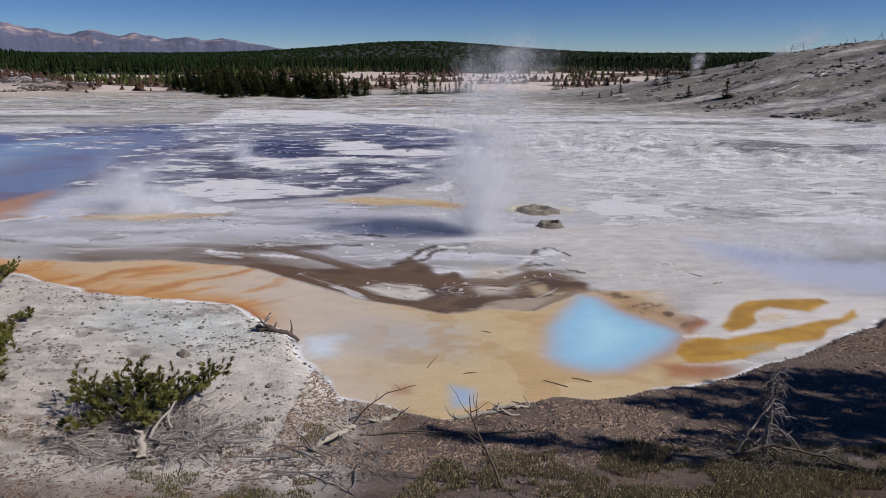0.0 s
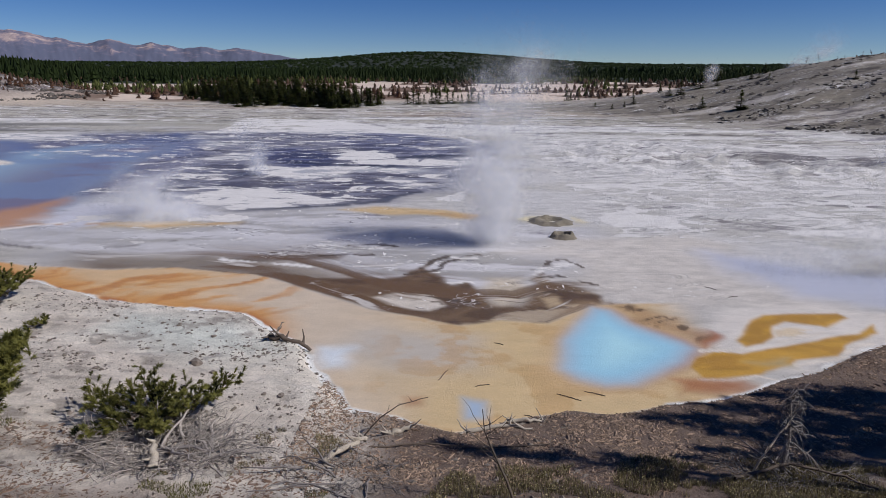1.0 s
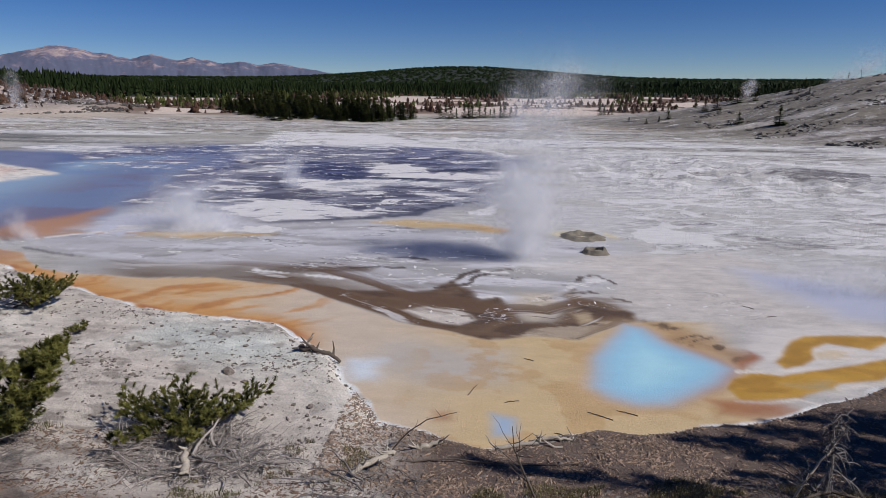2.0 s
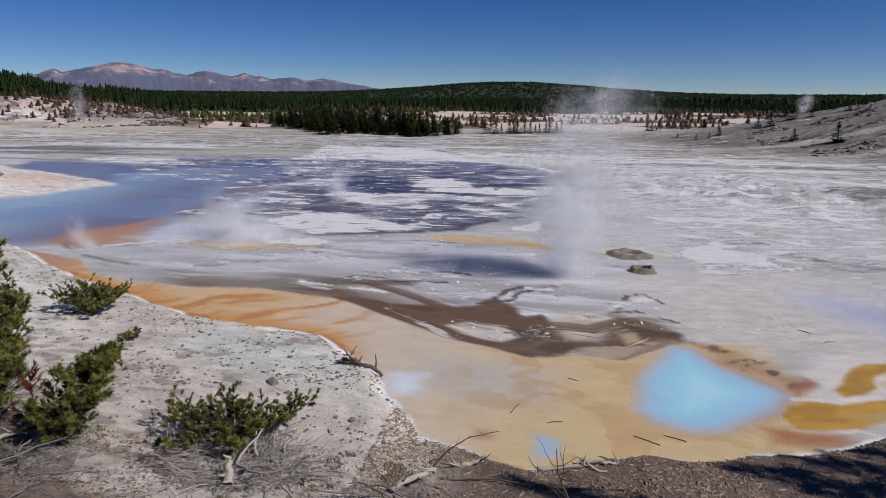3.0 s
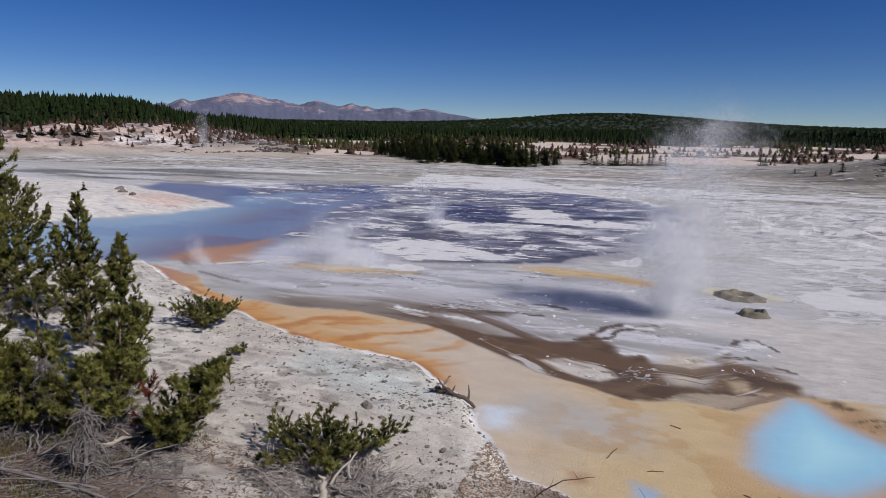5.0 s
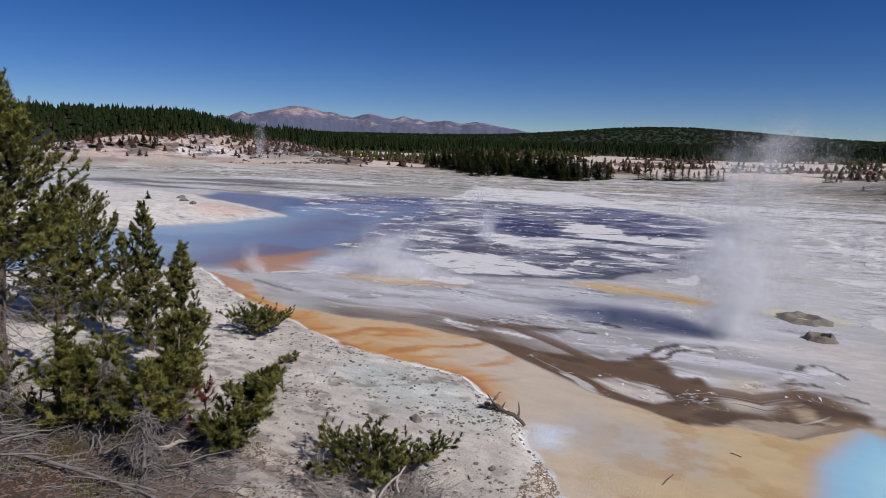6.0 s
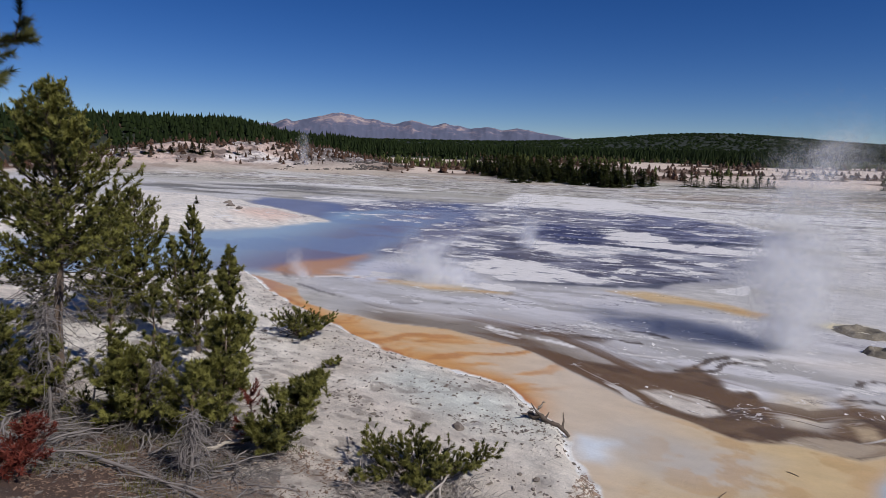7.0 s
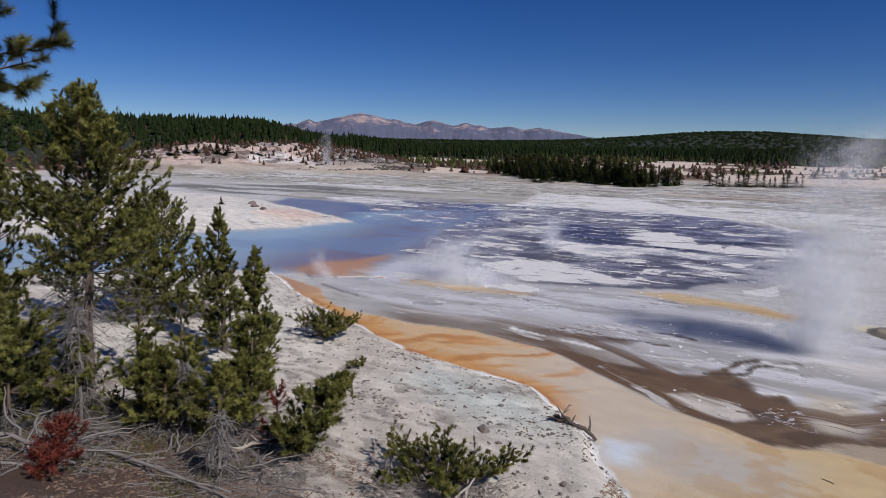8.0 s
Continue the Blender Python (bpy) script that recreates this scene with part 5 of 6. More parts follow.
pine(-11.2, 5.6, 1.6, 0.9, "low bushy lodgepole pine over dead brush", 119, (0.1, 0.1), 0.12, 1.2, 0.35)
pine(-7.4, 1.9, 7.2, 1.0, "tall lodgepole pine close to the overlook", 111, (0, 0), 0.32, 0.3, 0.3, True, True,
     ((-5.46, 3.28, 6.78), (-5.57, 3.12, 6.46), (-5.64, 3.00, 6.95), (-5.68, 2.92, 6.20), (-5.55, 3.18, 6.64)))
pine(-7.6, 8.15, 1.35, 0.72, "leaning dense green pine with a grey bare stem", 120, (0.8, 0.85), 0.15, 3.4, 0.38)
shrub(-4.95, 9.15, 1.15, 0.52, 54, "wide low pine shrub with grey twigs beneath", 121, None, 0.25, 60, 0.35)
shrub(-12.1, 15.0, 0.85, 0.7, 48, "small dark pine shrub near the orange shore", 122, None, 0.3, 6)
shrub(-9.6, 13.4, 0.3, 0.14, 8, "tiny low tuft of pine on pale gravel", 123, None, 0.2)
brush(-4.5, 8.3, 1.5, 420, "tangle of grey dead twigs under the shrub", 130, 0.013, M_TWIG)
pine(-11.9, 5.9, 1.9, 1.2, "dense dark lodgepole pine on the slope", 126, (0.1, 0.0), 0.06, 1.5, 0.18)


def dead_pine(x, y, height, radius, count, label, seed):
    """A dead young pine: a grey stem hung with drooping bare twigs."""
    rng = np.random.default_rng(seed)
    thing = new("dead_pine")
    thing.location = (x, y, ground_at(x, y) - 0.03)
    stem, mass = Tubes(6), Tubes(3)
    line = np.array([(0, 0, 0), (0.05, 0.02, height * 0.4), (0.02, 0.06, height * 0.75), (0.06, 0.05, height)])
    stem.add(line, 0.035, 0.012)
    under(stem.build("trunk", M_DEAD), thing)
    for i in range(count):
        u = 0.05 + 0.93 * rng.random() ** 0.8
        q = np.array([np.interp(u, (0, 0.4, 0.75, 1), line[:, c]) for c in range(3)])
        pts = arc(q, rng.random() * 6.28, 0.5 - 0.5 * rng.random(), radius * (0.4 + 0.7 * rng.random()) * (1.15 - 0.7 * u), -1.6 - 0.6 * rng.random(), rng, 6, 0.1)
        pts[:, 2] = np.maximum(pts[:, 2], 0.02)
        r = 0.007 + 0.010 * rng.random()
        mass.add(pts, r, r * 0.4)
        for k in (2, 3, 4):
            mass.add(arc(pts[k], rng.random() * 6.28, 0.6 * rng.normal() - 0.4, 0.10 + 0.18 * rng.random(), -0.6, rng, 3), r * 0.5, r * 0.25)
    under(tagged(mass.build("twig_mass", M_DEAD), kind="stuff"), thing)
    return tagged(thing, label, "dead tree", "dead pines on the bank")


dead_pine(-11.04, 6.71, 2.3, 0.62, 105, "grey dead pine hung with bare drooping twigs", 140)
dead_pine(-7.69, 6.70, 1.15, 0.65, 80, "low grey dead pine with a tangle of bare twigs", 141)
dead_pine(-9.52, 7.69, 1.5, 0.5, 70, "low grey dead pine with a tangle of bare twigs", 142)
brush(-11.3, 7.4, 1.7, 170, "upright tangle of grey dead pine twigs", 136, 0.011)
brush(-9.9, 8.2, 1.5, 150, "tangle of grey dead branches below the pines", 137, 0.010)
brush(-9.6, 5.0, 1.4, 120, "pale curled dead branches on the slope", 138, 0.012)
brush(-8.0, 7.6, 1.3, 150, "tangle of grey dead twigs beneath a leaning pine", 139, 0.009)
brush(-9.0, 7.0, 1.8, 100, "tangle of grey dead branches below the pines", 131, 0.009)
brush(-10.6, 5.6, 1.9, 90, "tangle of grey dead branches below the pines", 132, 0.011)
brush(-7.4, 6.6, 1.5, 100, "grey fallen twigs on the slope", 133, 0.008)
brush(-1.6, 7.6, 1.1, 80, "scattered grey sticks on the gravel", 134, 0.008)
brush(4.8, 7.9, 1.2, 150, "grey bent twigs of a fallen dead pine", 135, 0.008)
dead_pine(4.75, 8.0, 1.35, 0.55, 55, "grey dead pine top with curled bare twigs", 143)

# Tall pines standing on the rise to the right, whose shade falls across the shore.
for k, (x, y, h, w) in enumerate(((14.0, 6.9, 9.4, 1.4), (14.6, 7.5, 9.0, 1.6), (15.2, 8.2, 8.6, 1.5), (16.6, 8.1, 9.4, 1.7), (13.0, 7.0, 7.6, 1.2), (12.4, 6.6, 7.4, 1.0))):
    pine(x, y, h, w, "tall lodgepole pine on the rise beside the shore", 150 + k, (0, 0), 0.1, 0.9, 0.3, False, coarse=True)
pine(10.9, 5.9, 9.6, 0.5, "tall thin lodgepole pine with a bare trunk on the rise", 156, (0, 0), 0.62, 0.4, 0.3, False, coarse=True)


def red_seedling(x, y, h, seed, limbs_count=34, spread=0.55, label="dead pine seedling with rust red needles"):
    rng = np.random.default_rng(seed)
    thing = new("dead_seedling")
    thing.location = (x, y, ground_at(x, y))
    stem = Tubes(5)
    stem.add([(0, 0, -0.03), (0.02, 0.01, h * 0.5), (0.03, 0, h)], 0.016, 0.005)
    under(stem.build("trunk", M_BARK), thing)
    limbs, tufts = Tubes(3), Tufts(rng, 34, 0.075, 0.012, 0.13)
    for i in range(limbs_count):
        t = 0.1 + 0.85 * rng.random()
        pts = arc((0.025 * t, 0, t * h), rng.random() * 6.28, 0.3 + 0.4 * t, spread * h * (1.05 - t) + 0.05, 0.5, rng, 4)
        limb_with_tufts(limbs, tufts, pts, 0.006, rng, 0.35, 0.15, 0.09, False)
    under(tagged(limbs.build("branch_mass", M_BARK), kind="stuff"), thing)
    under(tufts.build("needles", M_RED), thing)
    return tagged(thing, label, "dead seedling", "dead seedlings")


red_seedling(-9.05, 5.2, 0.66, 160)
red_seedling(-8.55, 4.7, 0.36, 161)
red_seedling(-8.16, 8.55, 1.1, 162, 16, 0.28, "thin bare shrub with a few reddish leaves")


# ---- stones, driftwood, grass ----
def pebble_mass(name, x, y, size, flat, material, seed, label, category, lift=0.3, tall=0.6):
    """Many small angular stones in one mesh, each an eight-sided lump."""
    rng = np.random.default_rng(seed)
    n = len(x)
    base = np.array([(1, 0, 0), (-1, 0, 0), (0, 1, 0), (0, -1, 0), (0, 0, 1), (0, 0, -1)], float)
    v = base[None] * (0.6 + 0.8 * rng.random((n, 6, 1))) * size[:, None, None] + 0.25 * size[:, None, None] * rng.normal(size=(n, 6, 3))
    v[..., 0] *= (1 + flat * rng.random((n, 1)))
    v[..., 2] *= tall
    a = rng.random(n) * 6.28
    c, s = np.cos(a)[:, None], np.sin(a)[:, None]
    vx, vy = v[..., 0] * c - v[..., 1] * s, v[..., 0] * s + v[..., 1] * c
    v = np.stack([vx + x[:, None], vy + y[:, None], v[..., 2] + ((near_height(x, y) if y.max() < 23 else terrain(x, y)) + lift * 0.5 * size)[:, None]], -1)
    tri = np.array([(0, 2, 4), (2, 1, 4), (1, 3, 4), (3, 0, 4), (2, 0, 5), (1, 2, 5), (3, 1, 5), (0, 3, 5)])
    f = (np.arange(n)[:, None, None] * 6 + tri).reshape(-1, 3)
    return tagged(mesh_of(name, v, f, material), label, category, kind="stuff")


def scatter_stones():
    rng = np.random.default_rng(21)
    x, y = -22 + 24 * rng.random(90000), 4 + 18 * rng.random(90000)
    keep = (inside(BANK, x, y) > 0.05) & (rng.random(90000) < 0.08 + 0.5 * smooth(0.45, 0.65, fbm(x / 1.3, y / 1.0, 4, 91)) * smooth(16, 6, np.hypot(x + 2, y - 8))) \
        & (x > -y * 1.9)
    x, y = x[keep], y[keep]
    pebble_mass("gravel", x, y, 0.008 + 0.036 * rng.random(len(x)) ** 3, 0.9, M_ROCK, 22, "grey gravel scattered over the pale bank", "gravel")
    x, y = -2.6 + 13 * rng.random(80000), 7.4 + 6.0 * rng.random(80000)
    b = inside(BANK, x, y)
    keep = (b > 0.02) & (b < 2.4) & (rng.random(80000) < 0.25 + 0.7 * smooth(0.4, 0.6, fbm(x / 0.8, y / 0.5, 3, 90)))
    x, y = x[keep], y[keep]
    pebble_mass("gravel", x, y, 0.006 + 0.017 * rng.random(len(x)) ** 3, 2.6, M_CHIPS, 23, "coarse grey chips along the shore", "gravel", 0.8)
    # needle litter, bark and twig bits on the slope
    x, y = -12 + 15 * rng.random(34000), 3.6 + 5.4 * rng.random(34000)
    keep = (rng.random(34000) < smooth(0.40, 0.62, fbm(x / 0.7, y / 0.6, 4, 94)) * smooth(9.0, 7.6, y + 0.12 * x)) & (x > -2.2 * y)
    x, y = x[keep], y[keep]
    pebble_mass("litter", x, y, 0.006 + 0.016 * rng.random(len(x)) ** 3, 4.0, M_LITTER, 27, "brown needle litter and bark on the slope", "litter", 0.4, 0.5)
    # dark rock outcrops on the bare hill and on the shoulder of the pink hill
    x, y = 30 + 34 * rng.random(5000), 58 + 45 * rng.random(5000)
    d, along = (x - 14) * 0.85 + (y - 100) * 0.53, (x - 14) * 0.53 - (y - 100) * 0.85
    keep = (d > 2) & (fbm(along / 2.2 - d / 5, d / 8, 4, 17) > 0.56)
    x, y = x[keep], y[keep]
    pebble_mass("outcrops", x, y, 0.06 + 0.30 * rng.random(len(x)) ** 3, 1.5, M_DARKROCK, 25, "dark rocky outcrops on the bare hill", "rocks", 0.0)
    x, y = -104 + 34 * rng.random(4200), 104 + 40 * rng.random(4200)
    keep = (pink_hill(x, y) > 0.12) & (x + 86 > -4 + 6 * rng.random(4200)) & (fbm(x / 4, y / 4, 3, 13) > 0.47)
    x, y = x[keep], y[keep]
    pebble_mass("boulders", x, y, 0.10 + 0.40 * rng.random(len(x)) ** 2, 0.8, M_DARKROCK, 26, "dark boulders on the shoulder of the pink hill", "rocks", 0.3)
    # pale plates of sinter on the wet flats
    x, y = -30 + 50 * rng.random(9000), 15 + 45 * rng.random(9000)
    nn = fbm(x / 4, y / 2.2, 4, 92)
    keep = (inside(BANK, x, y) < -1.5) & (nn > 0.54) & (inside(MUD_LINE + [(40, 20), (40, 90), (-60, 90)], x, y) > 0.3) & (inside(POND, x, y) < -1)
    x, y = x[keep][:1200], y[keep][:1200]
    pebble_mass("sinter_plates", x, y, 0.014 + 0.07 * rng.random(len(x)) ** 3 * (0.2 + y / 40), 2.5, M_WHITE, 24, "small white plates of sinter on the wet flats", "sinter", 0.02, 0.1)


scatter_stones()


def stone(x, y, size, material, label, seed, name="stone"):
    rng = np.random.default_rng(seed)
    bm = bmesh.new()
    bmesh.ops.create_icosphere(bm, subdivisions=2, radius=1)
    for v in bm.verts:
        k = 0.75 + 0.5 * noise.noise(v.co * 1.3 + Vector((seed, 0, 0))) + 0.08 * rng.normal()
        v.co = Vector((v.co.x * k * 1.25, v.co.y * k, v.co.z * k * 0.62)) * size
    me = bpy.data.meshes.new(name)
    bm.to_mesh(me)
    bm.free()
    me.materials.append(material)
    ob = new(name, me)
    ob.location = (x, y, ground_at(x, y) + 0.2 * size)
    ob.rotation_euler = (0, 0, rng.random() * 6.28)
    return tagged(ob, label, "stone", "stones on the bank")


rng = np.random.default_rng(33)
made = 0
while made < 120:
    x, y = -16 + 15 * rng.random(), 7.5 + 9 * rng.random()
    if inside(BANK, np.array([x]), np.array([y]))[0] > 0.25:
        stone(x, y, 0.022 + 0.055 * rng.random() ** 2, M_ROCK, "small dark grey stone on pale gravel", 200 + made)
        made += 1
stone(-5.26, 11.5, 0.14, M_ROCK, "dark grey rock on the pale bank", 300)
stone(-5.6, 8.6, 0.17, M_PALEROCK, "pale rounded rock beside the shrub", 301)
for k, (x, y, size) in enumerate(((-40.0, 41.0, 0.4), (-38.2, 39.4, 0.35), (-36.5, 38.5, 0.3), (-47.5, 37, 0.4))):
    stone(x, y, size, M_ROCK, "dark stone on the pale spit", 310 + k)


def driftwood(pts, r0, r1, label, seed, material=None, snags=0, name="driftwood"):
    """A weathered piece of wood lying on the ground, with broken side branches."""
    rng = np.random.default_rng(seed)
    pts = np.array(pts, float)
    base = pts[0].copy()
    base[2] = ground_at(base[0], base[1])
    thing = new(name)
    thing.location = base
    p = pts.copy()
    p[:, 2] += terrain(pts[:, 0], pts[:, 1]) + r0 * 0.5
    p -= base
    u = np.linspace(0, 1, 3 * len(p))
    line = np.stack([np.interp(u, np.linspace(0, 1, len(p)), p[:, c]) for c in range(3)], 1)
    line[1:-1] += rng.normal(size=line[1:-1].shape) * r0 * 0.35
    t = Tubes(7)
    t.add(line, r0, r1)
    under(t.build("stem", material or M_DEAD), thing)
    for i in range(snags):
        q = line[rng.integers(len(line))]
        b = Tubes(5)
        b.add(arc(q, rng.random() * 6.28, 0.9 * rng.random(), 0.12 + 4 * r0 * rng.random(), 0.4, rng, 4, 0.12), r0 * 0.45, r0 * 0.12)
        under(b.build("branch_stub", material or M_DEAD), thing)
    return tagged(thing, label, "driftwood", "driftwood and fallen sticks")


driftwood([(-4.15, 12.85, 0.03), (-3.9, 12.8, 0.06), (-3.55, 12.72, 0.03), (-3.2, 12.66, 0.0)], 0.075, 0.035, "weathered log at the water's edge with a pale root", 401, M_DARKWOOD, 5)
driftwood([(-4.0, 12.8, 0.1), (-3.93, 12.82, 0.28), (-3.84, 12.84, 0.42)], 0.035, 0.012, "pale root standing up from the log", 402, M_BLEACH, 3)
driftwood([(-1.95, 8.0, 0.0), (-1.75, 8.15, 0.12), (-1.5, 8.4, 0.2), (-1.38, 8.5, 0.2)], 0.055, 0.03, "bleached splintered stump on the gravel", 403, M_BLEACH, 7)
driftwood([(-4.28, 7.6, 0.0), (-4.4, 7.85, 0.12), (-4.48, 8.1, 0.2)], 0.075, 0.04, "grey broken stump among twigs", 404, M_BLEACH, 5)
driftwood([(-4.4, 8.0, 0.1), (-4.0, 8.1, 0.16), (-3.6, 8.1, 0.1)], 0.03, 0.018, "grey bare branch among twigs", 405, M_DEAD, 3)
driftwood([(-1.1, 9.1, 0.0), (-0.9, 9.15, 0.02), (-0.7, 9.25, 0.05)], 0.05, 0.03, "short bleached log on the gravel", 406, M_BLEACH, 3)
driftwood([(-1.5, 9.0, 0.0), (-1.25, 9.05, 0.3), (-0.9, 9.1, 0.55), (-0.45, 9.15, 0.66)], 0.014, 0.005, "dark bare branch leaning over the shore", 407, M_DARKWOOD, 6)
driftwood([(-1.3, 8.6, 0.0), (-0.5, 8.72, 0.05), (0.4, 8.62, 0.03), (1.5, 8.75, 0.02)], 0.016, 0.009, "dark fallen branch along the shore", 408, M_DARKWOOD, 4)
driftwood([(0.2, 9.25, 0.0), (0.8, 9.35, 0.02), (1.3, 9.3, 0.0)], 0.045, 0.02, "bleached driftwood piled at the shore", 409, M_BLEACH, 8)
driftwood([(0.9, 9.5, 0.0), (1.2, 9.5, 0.06), (1.5, 9.55, 0.0)], 0.04, 0.02, "bleached driftwood piled at the shore", 410, M_BLEACH, 6)
driftwood([(-9.4, 6.0, 0.05), (-8.6, 6.1, 0.1), (-7.4, 6.2, 0.05), (-6.4, 6.2, 0.0)], 0.035, 0.015, "long grey fallen branch", 411, M_DEAD, 6)
driftwood([(-10.5, 4.6, 0.2), (-9.8, 4.9, 0.25), (-8.8, 5.2, 0.1)], 0.05, 0.02, "long grey fallen branch", 412, M_DEAD, 6)
driftwood([(-8.4, 7.7, 0.05), (-7.9, 8.1, 0.3), (-7.4, 8.5, 0.6)], 0.04, 0.02, "grey bare leaning stem", 413, M_BLEACH, 5)
driftwood([(4.3, 7.9, 0.0), (4.45, 7.9, 0.4), (4.7, 7.95, 0.8), (4.85, 7.9, 1.15)], 0.02, 0.008, "bare top of a dead pine with curled twigs", 414, M_BLEACH, 14)
driftwood([(3.9, 7.6, 0.05), (4.7, 7.8, 0.22), (5.3, 7.6, 0.12), (5.7, 7.3, 0.02)], 0.025, 0.014, "dark fallen branch in the grass", 415, M_DARKWOOD, 6)
for k, (x, y, a, ln) in enumerate(((7.5, 17.1, 2.3, 0.35), (7.6, 16.5, 0.3, 0.3), (1.1, 13.2, 2.7, 0.22), (-0.33, 11.45, 1.2, 0.5), (0.4, 11.2, 0.3, 0.3), (1.4, 10.1, 2.8, 0.15), (2.4, 10.7, 2.6, 0.5), (7.2, 11.7, 1.5, 0.25), (2.9, 10.9, 2.7, 0.4))):
    dx, dy = ln * math.cos(a), ln * math.sin(a)
    driftwood([(x, y, 0.0), (x + dx / 2, y + dy / 2, 0.01), (x + dx, y + dy, 0.0)], 0.010, 0.007, "short stick lying on the mineral flat", 430 + k, M_DARKWOOD if k in (0, 1, 2, 5) else M_BARK, 0, "stick")


def dead_sapling(x, y, height, seed):
    rng = np.random.default_rng(seed)
    thing = new("dead_sapling")
    thing.location = (x, y, ground_at(x, y))
    t = Tubes(6)
    line = np.array([(0, 0, -0.05), (-0.12, 0.05, 0.3), (-0.32, 0.08, 0.75), (-0.42, 0.1, 1.0), (-0.45, 0.1, height)])
    t.add(line, 0.022, 0.005)
    under(t.build("trunk", M_DARKWOOD), thing)
    for i in range(13):
        u = 0.35 + 0.62 * rng.random()
        q = np.array([np.interp(u, np.linspace(0, 1, 5), line[:, c]) for c in range(3)])
        b = Tubes(4)
        b.add(arc(q, rng.random() * 6.28, 0.3 + 0.5 * rng.random(), 0.2 + 0.3 * rng.random(), 0.3, rng, 4, 0.1), 0.007, 0.002)
        under(b.build("branch", M_DARKWOOD), thing)
    return tagged(thing, "slender bare dead sapling on the bank", "dead sapling")


dead_sapling(0.78, 6.9, 1.3, 500)


def vent_mound(x, y, rx, ry, h, label, seed, material):
    """A low lumpy ring of crust round a dark steam vent."""
    rr, aa = np.meshgrid(np.linspace(0, 1, 14), np.linspace(0, 2 * np.pi, 48, endpoint=False), indexing="ij")
    ring = np.exp(-((rr - 0.55) / 0.22) ** 2) - 0.5 * np.exp(-(rr / 0.28) ** 2)
    wob = fbm(2 + np.cos(aa) * 1.6, 5 + np.sin(aa) * 1.6, 3, seed)
    px, py = x + rx * rr * np.cos(aa) * (0.6 + 0.8 * wob), y + ry * rr * np.sin(aa) * (0.6 + 0.8 * wob)
    z = h * ring * (0.1 + 1.7 * fbm(px * 3.4, py * 3.4, 5, seed + 1)) - 0.06 * rr ** 6 + terrain(px, py) + 0.02
    rows, cols = rr.shape
    i, j = np.meshgrid(np.arange(rows - 1), np.arange(cols), indexing="ij")
    k = (j + 1) % cols
    f = np.stack([i * cols + j, (i + 1) * cols + j, (i + 1) * cols + k, i * cols + k], -1).reshape(-1, 4)
    ob = mesh_of("vent_mound", np.stack([px, py, z], -1), f, material, flat=False)
    return tagged(ob, label, "vent mound", "vent mounds on the flats")


M_MOUND = matte("dark_crust", lin(122, 114, 100), 0.5, 2.5, 0.9, 0.8, 12)
vent_mound(3.95, 25.4, 1.0, 0.85, 0.13, "dark crusted vent mound in yellow sinter", 61, M_MOUND)
vent_mound(4.05, 22.85, 0.5, 0.42, 0.2, "small dark crusted vent mound", 62, M_MOUND)


def grass(name, x, y, height, material, seed, label):
    """Thin upright blades, joined."""
    rng = np.random.default_rng(seed)
    n = len(x)
    h = height * (0.5 + 0.8 * rng.random(n))
    a, w = rng.random(n) * 6.28, 0.003 + 0.005 * rng.random(n)
    z = terrain(x, y)
    lean = 0.35 * h * rng.normal(size=n)
    b0 = np.stack([x - w * np.cos(a), y - w * np.sin(a), z - 0.01], -1)
    b1 = np.stack([x + w * np.cos(a), y + w * np.sin(a), z - 0.01], -1)
    tip = np.stack([x - lean * np.sin(a), y + lean * np.cos(a), z + h], -1)
    v = np.stack([b0, b1, tip], 1).reshape(-1, 3)
    tint = np.repeat(0.05 + 0.7 * rng.random(n) * fbm(x / 0.6, y / 0.6, 3, seed), 3)
    heads = tip[rng.random(n) < 0.3]
    g = rng.normal(size=(len(heads), 3, 3)) * 0.008
    v = np.concatenate([v, (heads[:, None] + g).reshape(-1, 3)])
    tint = np.concatenate([tint, np.repeat(0.5 + 0.5 * rng.random(len(heads)), 3)])
    n += len(heads)
    return tagged(mesh_of(name, v, np.arange(3 * n).reshape(-1, 3), material, tint), label, "grass", kind="stuff")


def sow_grass():
    rng = np.random.default_rng(41)
    x, y = -1.2 + 10 * rng.random(90000), 5.4 + 3.2 * rng.random(90000)
    keep = (fbm(x / 0.5, y / 0.5, 3, 95) + 0.25 * smooth(8.4, 6.8, y - 0.06 * x) > 0.59) & (y < 7.9 + 0.12 * x + 0.5 * (fbm(x, y, 2, 96) - 0.5)) & (x > -0.2 - (7.5 - y) * 0.4)
    grass("dry_grass", x[keep], y[keep], 0.075, M_GRASS, 42, "sparse dry yellow-green grass on dark soil")
    x, y = -4.2 + 2.6 * rng.random(14000), 6.0 + 1.6 * rng.random(14000)
    keep = (fbm(x / 0.5, y / 0.5, 3, 97) > 0.5) & (rng.random(14000) < 0.6)
    grass("green_grass", x[keep], y[keep], 0.05, M_GREEN, 43, "short green grass on the slope")
    x, y = -12 + 5 * rng.random(9000), 5 + 4 * rng.random(9000)
    keep = fbm(x / 0.6, y / 0.6, 3, 98) > 0.57
    grass("green_grass", x[keep], y[keep], 0.11, M_GREEN, 44, "patchy green grass below the pines")
    x, y = -3.2 + 1.6 * rng.random(5000), 7.8 + 1.3 * rng.random(5000)
    keep = fbm(x / 0.4, y / 0.4, 3, 99) > 0.55
    grass("dry_grass", x[keep], y[keep], 0.06, M_GRASS, 45, "thin dry grass among the gravel")


sow_grass()


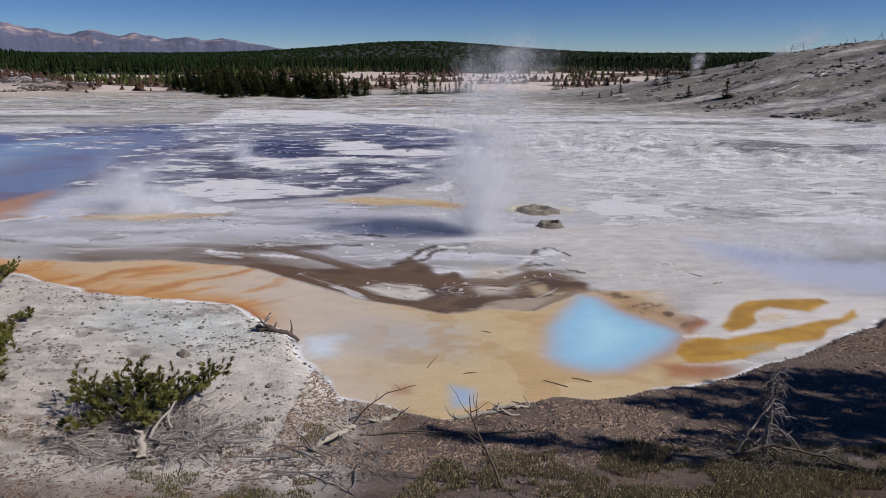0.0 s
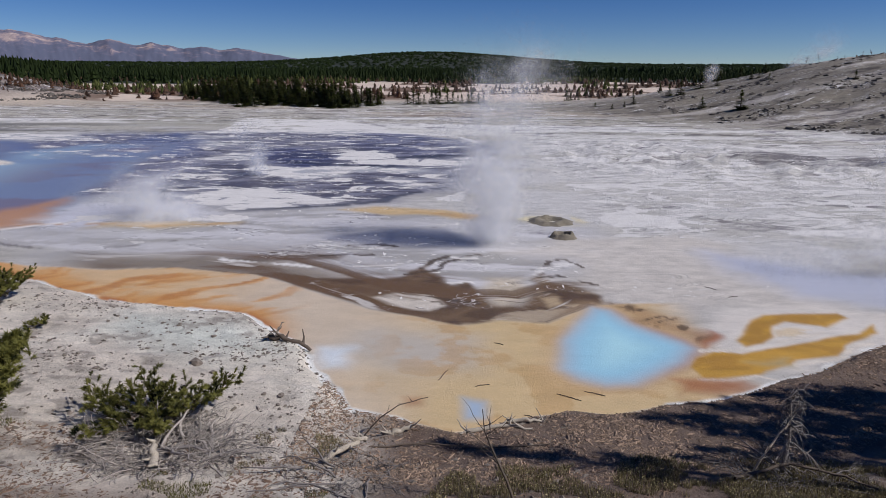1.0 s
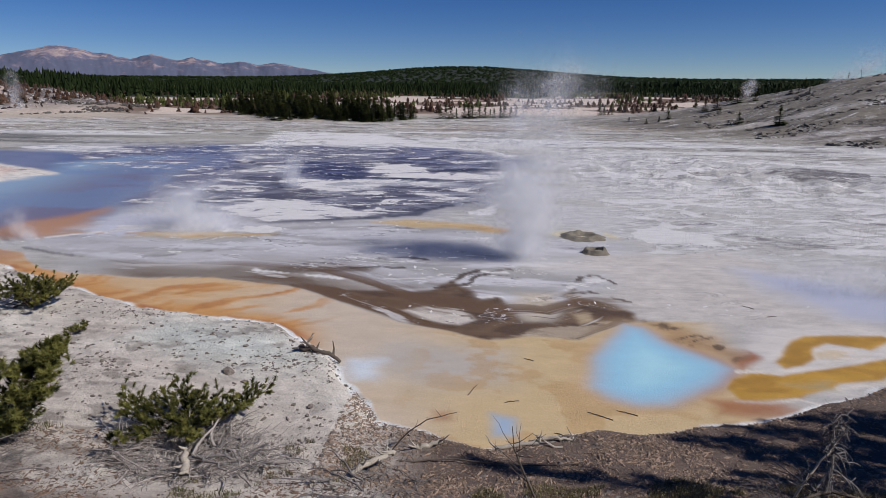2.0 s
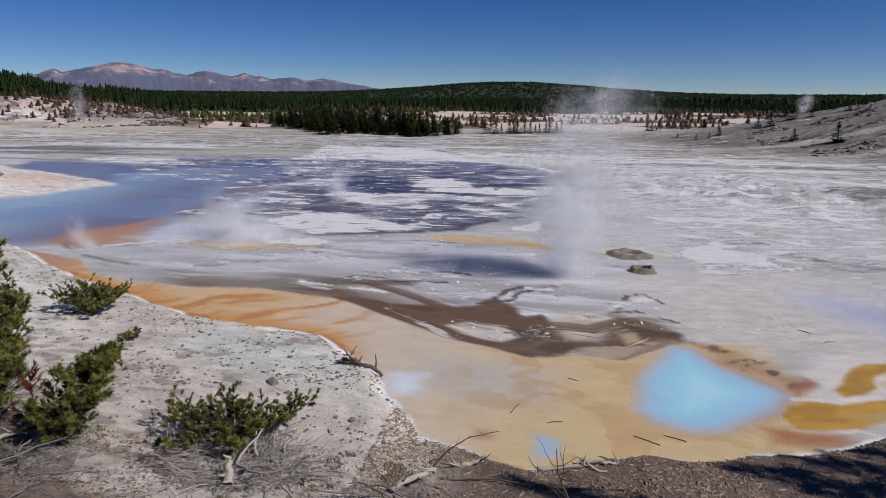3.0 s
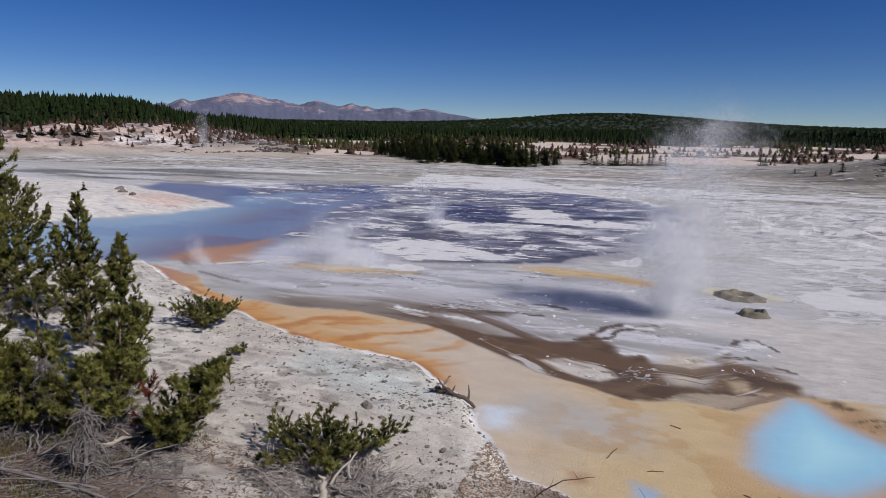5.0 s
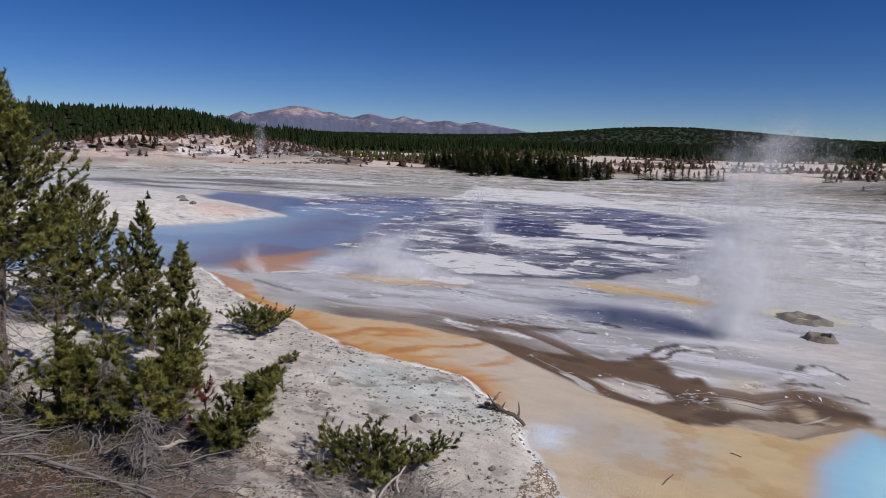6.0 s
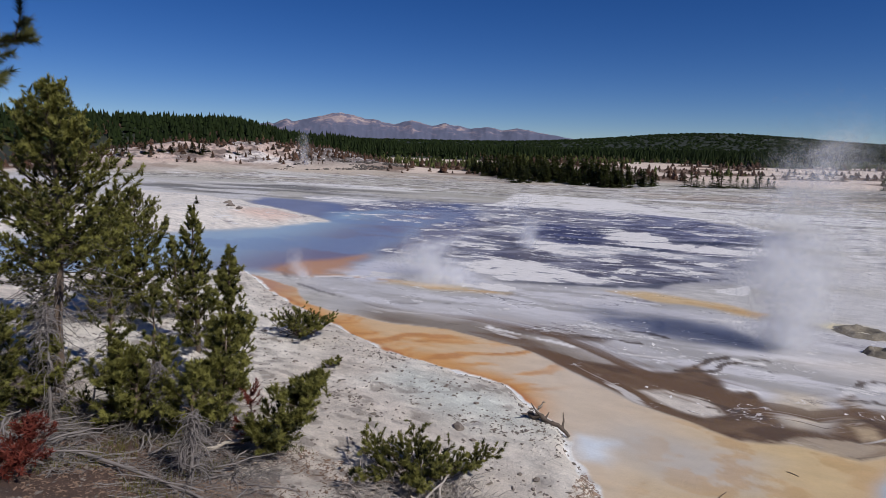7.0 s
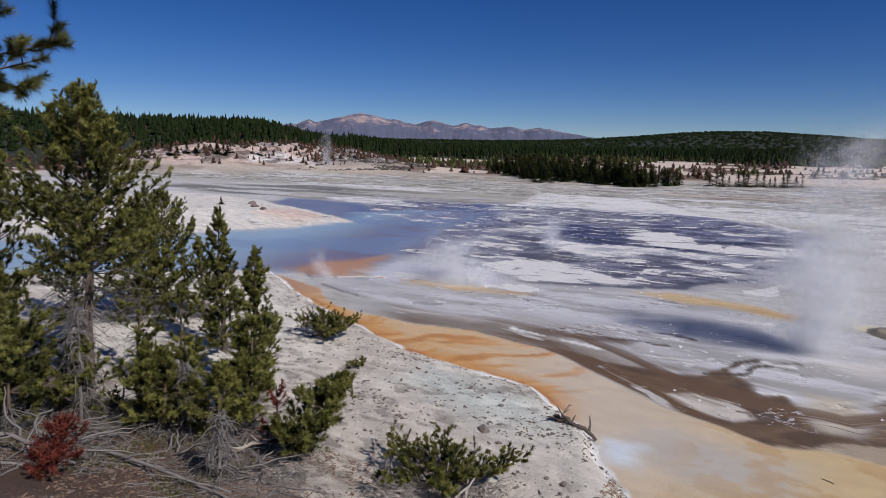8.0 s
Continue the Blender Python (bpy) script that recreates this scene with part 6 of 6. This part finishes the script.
# ---- steam: clouds of fine droplets ----
def steam_material():
    m, nt, bsdf = nodes_of("steam_droplets")
    d, t = nt.nodes.new("ShaderNodeBsdfDiffuse"), nt.nodes.new("ShaderNodeBsdfTranslucent")
    for n in (d, t):
        n.inputs["Color"].default_value = (0.97, 0.97, 0.98, 1)
    mix = nt.nodes.new("ShaderNodeMixShader")
    mix.inputs[0].default_value = 0.5
    nt.links.new(d.outputs[0], mix.inputs[1])
    nt.links.new(t.outputs[0], mix.inputs[2])
    clear = nt.nodes.new("ShaderNodeBsdfTransparent")
    thin = nt.nodes.new("ShaderNodeMixShader")
    thin.inputs[0].default_value = 0.012
    nt.links.new(clear.outputs[0], thin.inputs[1])
    nt.links.new(mix.outputs[0], thin.inputs[2])
    nt.links.new(thin.outputs[0], nt.nodes["Material Output"].inputs["Surface"])
    return m


M_STEAM = steam_material()
scene.cycles.transparent_max_bounces = 220


def steam(spine, count, size, seed, label, puff=0.5):
    """Droplets round a spine of (x, y, z, radius, weight), thinning outwards, gathered in billows."""
    rng = np.random.default_rng(seed)
    count = int(0.85 * count)
    spine = np.array(spine, float)
    u = np.linspace(0, 1, len(spine))
    grid = np.linspace(0, 1, 200)
    w = np.interp(grid, u, spine[:, 4])
    t = np.interp(rng.random(count), np.cumsum(w) / w.sum(), grid)
    p = np.stack([np.interp(t, u, spine[:, c]) for c in range(3)], 1)
    rad = np.interp(t, u, spine[:, 3])
    g = rng.normal(size=(count, 3)) * np.array([0.5, 0.5, 0.35])
    p = p + g * rad[:, None]
    q = p / (rad.mean() * 0.9)
    p[:, 0] += puff * rad * (fbm(q[:, 2] + 3, q[:, 0] * 0.4, 3, seed) - 0.5) * 2
    p[:, 1] += puff * rad * (fbm(q[:, 2] + 9, q[:, 1] * 0.4, 3, seed + 1) - 0.5) * 2
    keep = (rng.random(count) < smooth(0.25, 0.62, fbm(q[:, 0] + q[:, 1] * 0.3, q[:, 2], 4, seed + 2))) & (p[:, 2] > terrain(p[:, 0], p[:, 1]) + 0.01)
    p = p[keep]
    a = rng.normal(size=(len(p), 3, 3))
    a -= a.mean(axis=1, keepdims=True)
    grow = size * (1.1 + 0.75 * t[keep]) * (0.6 + 0.8 * rng.random(len(p)))
    v = p[:, None] + a * 1.35 * grow[:, None, None]
    ob = mesh_of("steam", v, np.arange(3 * len(p)).reshape(-1, 3), M_STEAM)
    return tagged(ob, label, "steam", kind="stuff")


steam([(1.05, 21.9, 0, 0.6, 0.6), (1.15, 21.9, 0.8, 1.05, 1.2), (1.4, 21.9, 2.2, 1.5, 1.7), (1.75, 21.9, 3.6, 1.8, 1.3), (2.2, 22, 4.9, 2.0, 0.6), (2.8, 22, 6.2, 2.0, 0.2)],
      116000, 0.055, 600, "column of white steam rising from a vent", 0.6)
steam([(-11.0, 25.4, 0, 0.5, 1.0), (-11.8, 25.4, 0.5, 1.3, 1.5), (-12.8, 25.6, 1.2, 1.7, 0.9), (-14.0, 25.6, 2.2, 1.9, 0.3)], 88000, 0.055, 601, "low drifting puff of white steam", 0.7)
steam([(-17.6, 22.6, 0, 0.3, 1.0), (-18.6, 23.4, 0.25, 0.45, 0.8), (-19.6, 24.2, 0.9, 0.5, 0.4)], 11000, 0.043, 602, "thin wisp of steam at the pond's edge")
steam([(-11.8, 37, 0, 0.6, 1.0), (-12, 37, 1.2, 0.9, 0.8), (-12.4, 37, 3.0, 1.2, 0.2)], 16000, 0.064, 603, "thin wisp of steam over the flats")
steam([(27.5, 40, 0, 1.2, 1.0), (29.5, 40, 1.2, 2.2, 1.2), (33, 40, 2.8, 3.0, 0.7)], 38000, 0.078, 604, "drifting steam over the lumpy ground")
steam([(10, 18.8, 0.15, 1.2, 1.0), (13, 18.6, 0.35, 1.5, 1.2), (16.5, 18.4, 0.8, 1.8, 1.0)], 40000, 0.051, 605, "low mist over the milky runoff")
steam([(58, 117, 5.0, 0.8, 1.0), (61, 117, 7.0, 1.7, 1.3), (65, 118, 9.5, 2.3, 0.7), (68, 119, 12.5, 2.6, 0.2)], 30000, 0.142, 606, "white steam from a fumarole on the hill")
steam([(54, 140, 4.0, 1.0, 1.0), (55, 140, 7, 1.6, 0.7)], 9000, 0.142, 607, "small puff of steam behind the hill")
steam([(-86, 112, 1.5, 0.7, 1.0), (-86.5, 112, 4, 1.2, 0.9), (-87, 112, 8, 1.3, 0.35)], 8000, 0.142, 608, "thin steam rising from the rocky hill")
steam([(12, 128, 1, 2.5, 1.0), (14, 128, 6, 4.0, 0.7), (18, 128, 9, 5.0, 0.3)], 10000, 0.28, 609, "faint steam over the far plain")
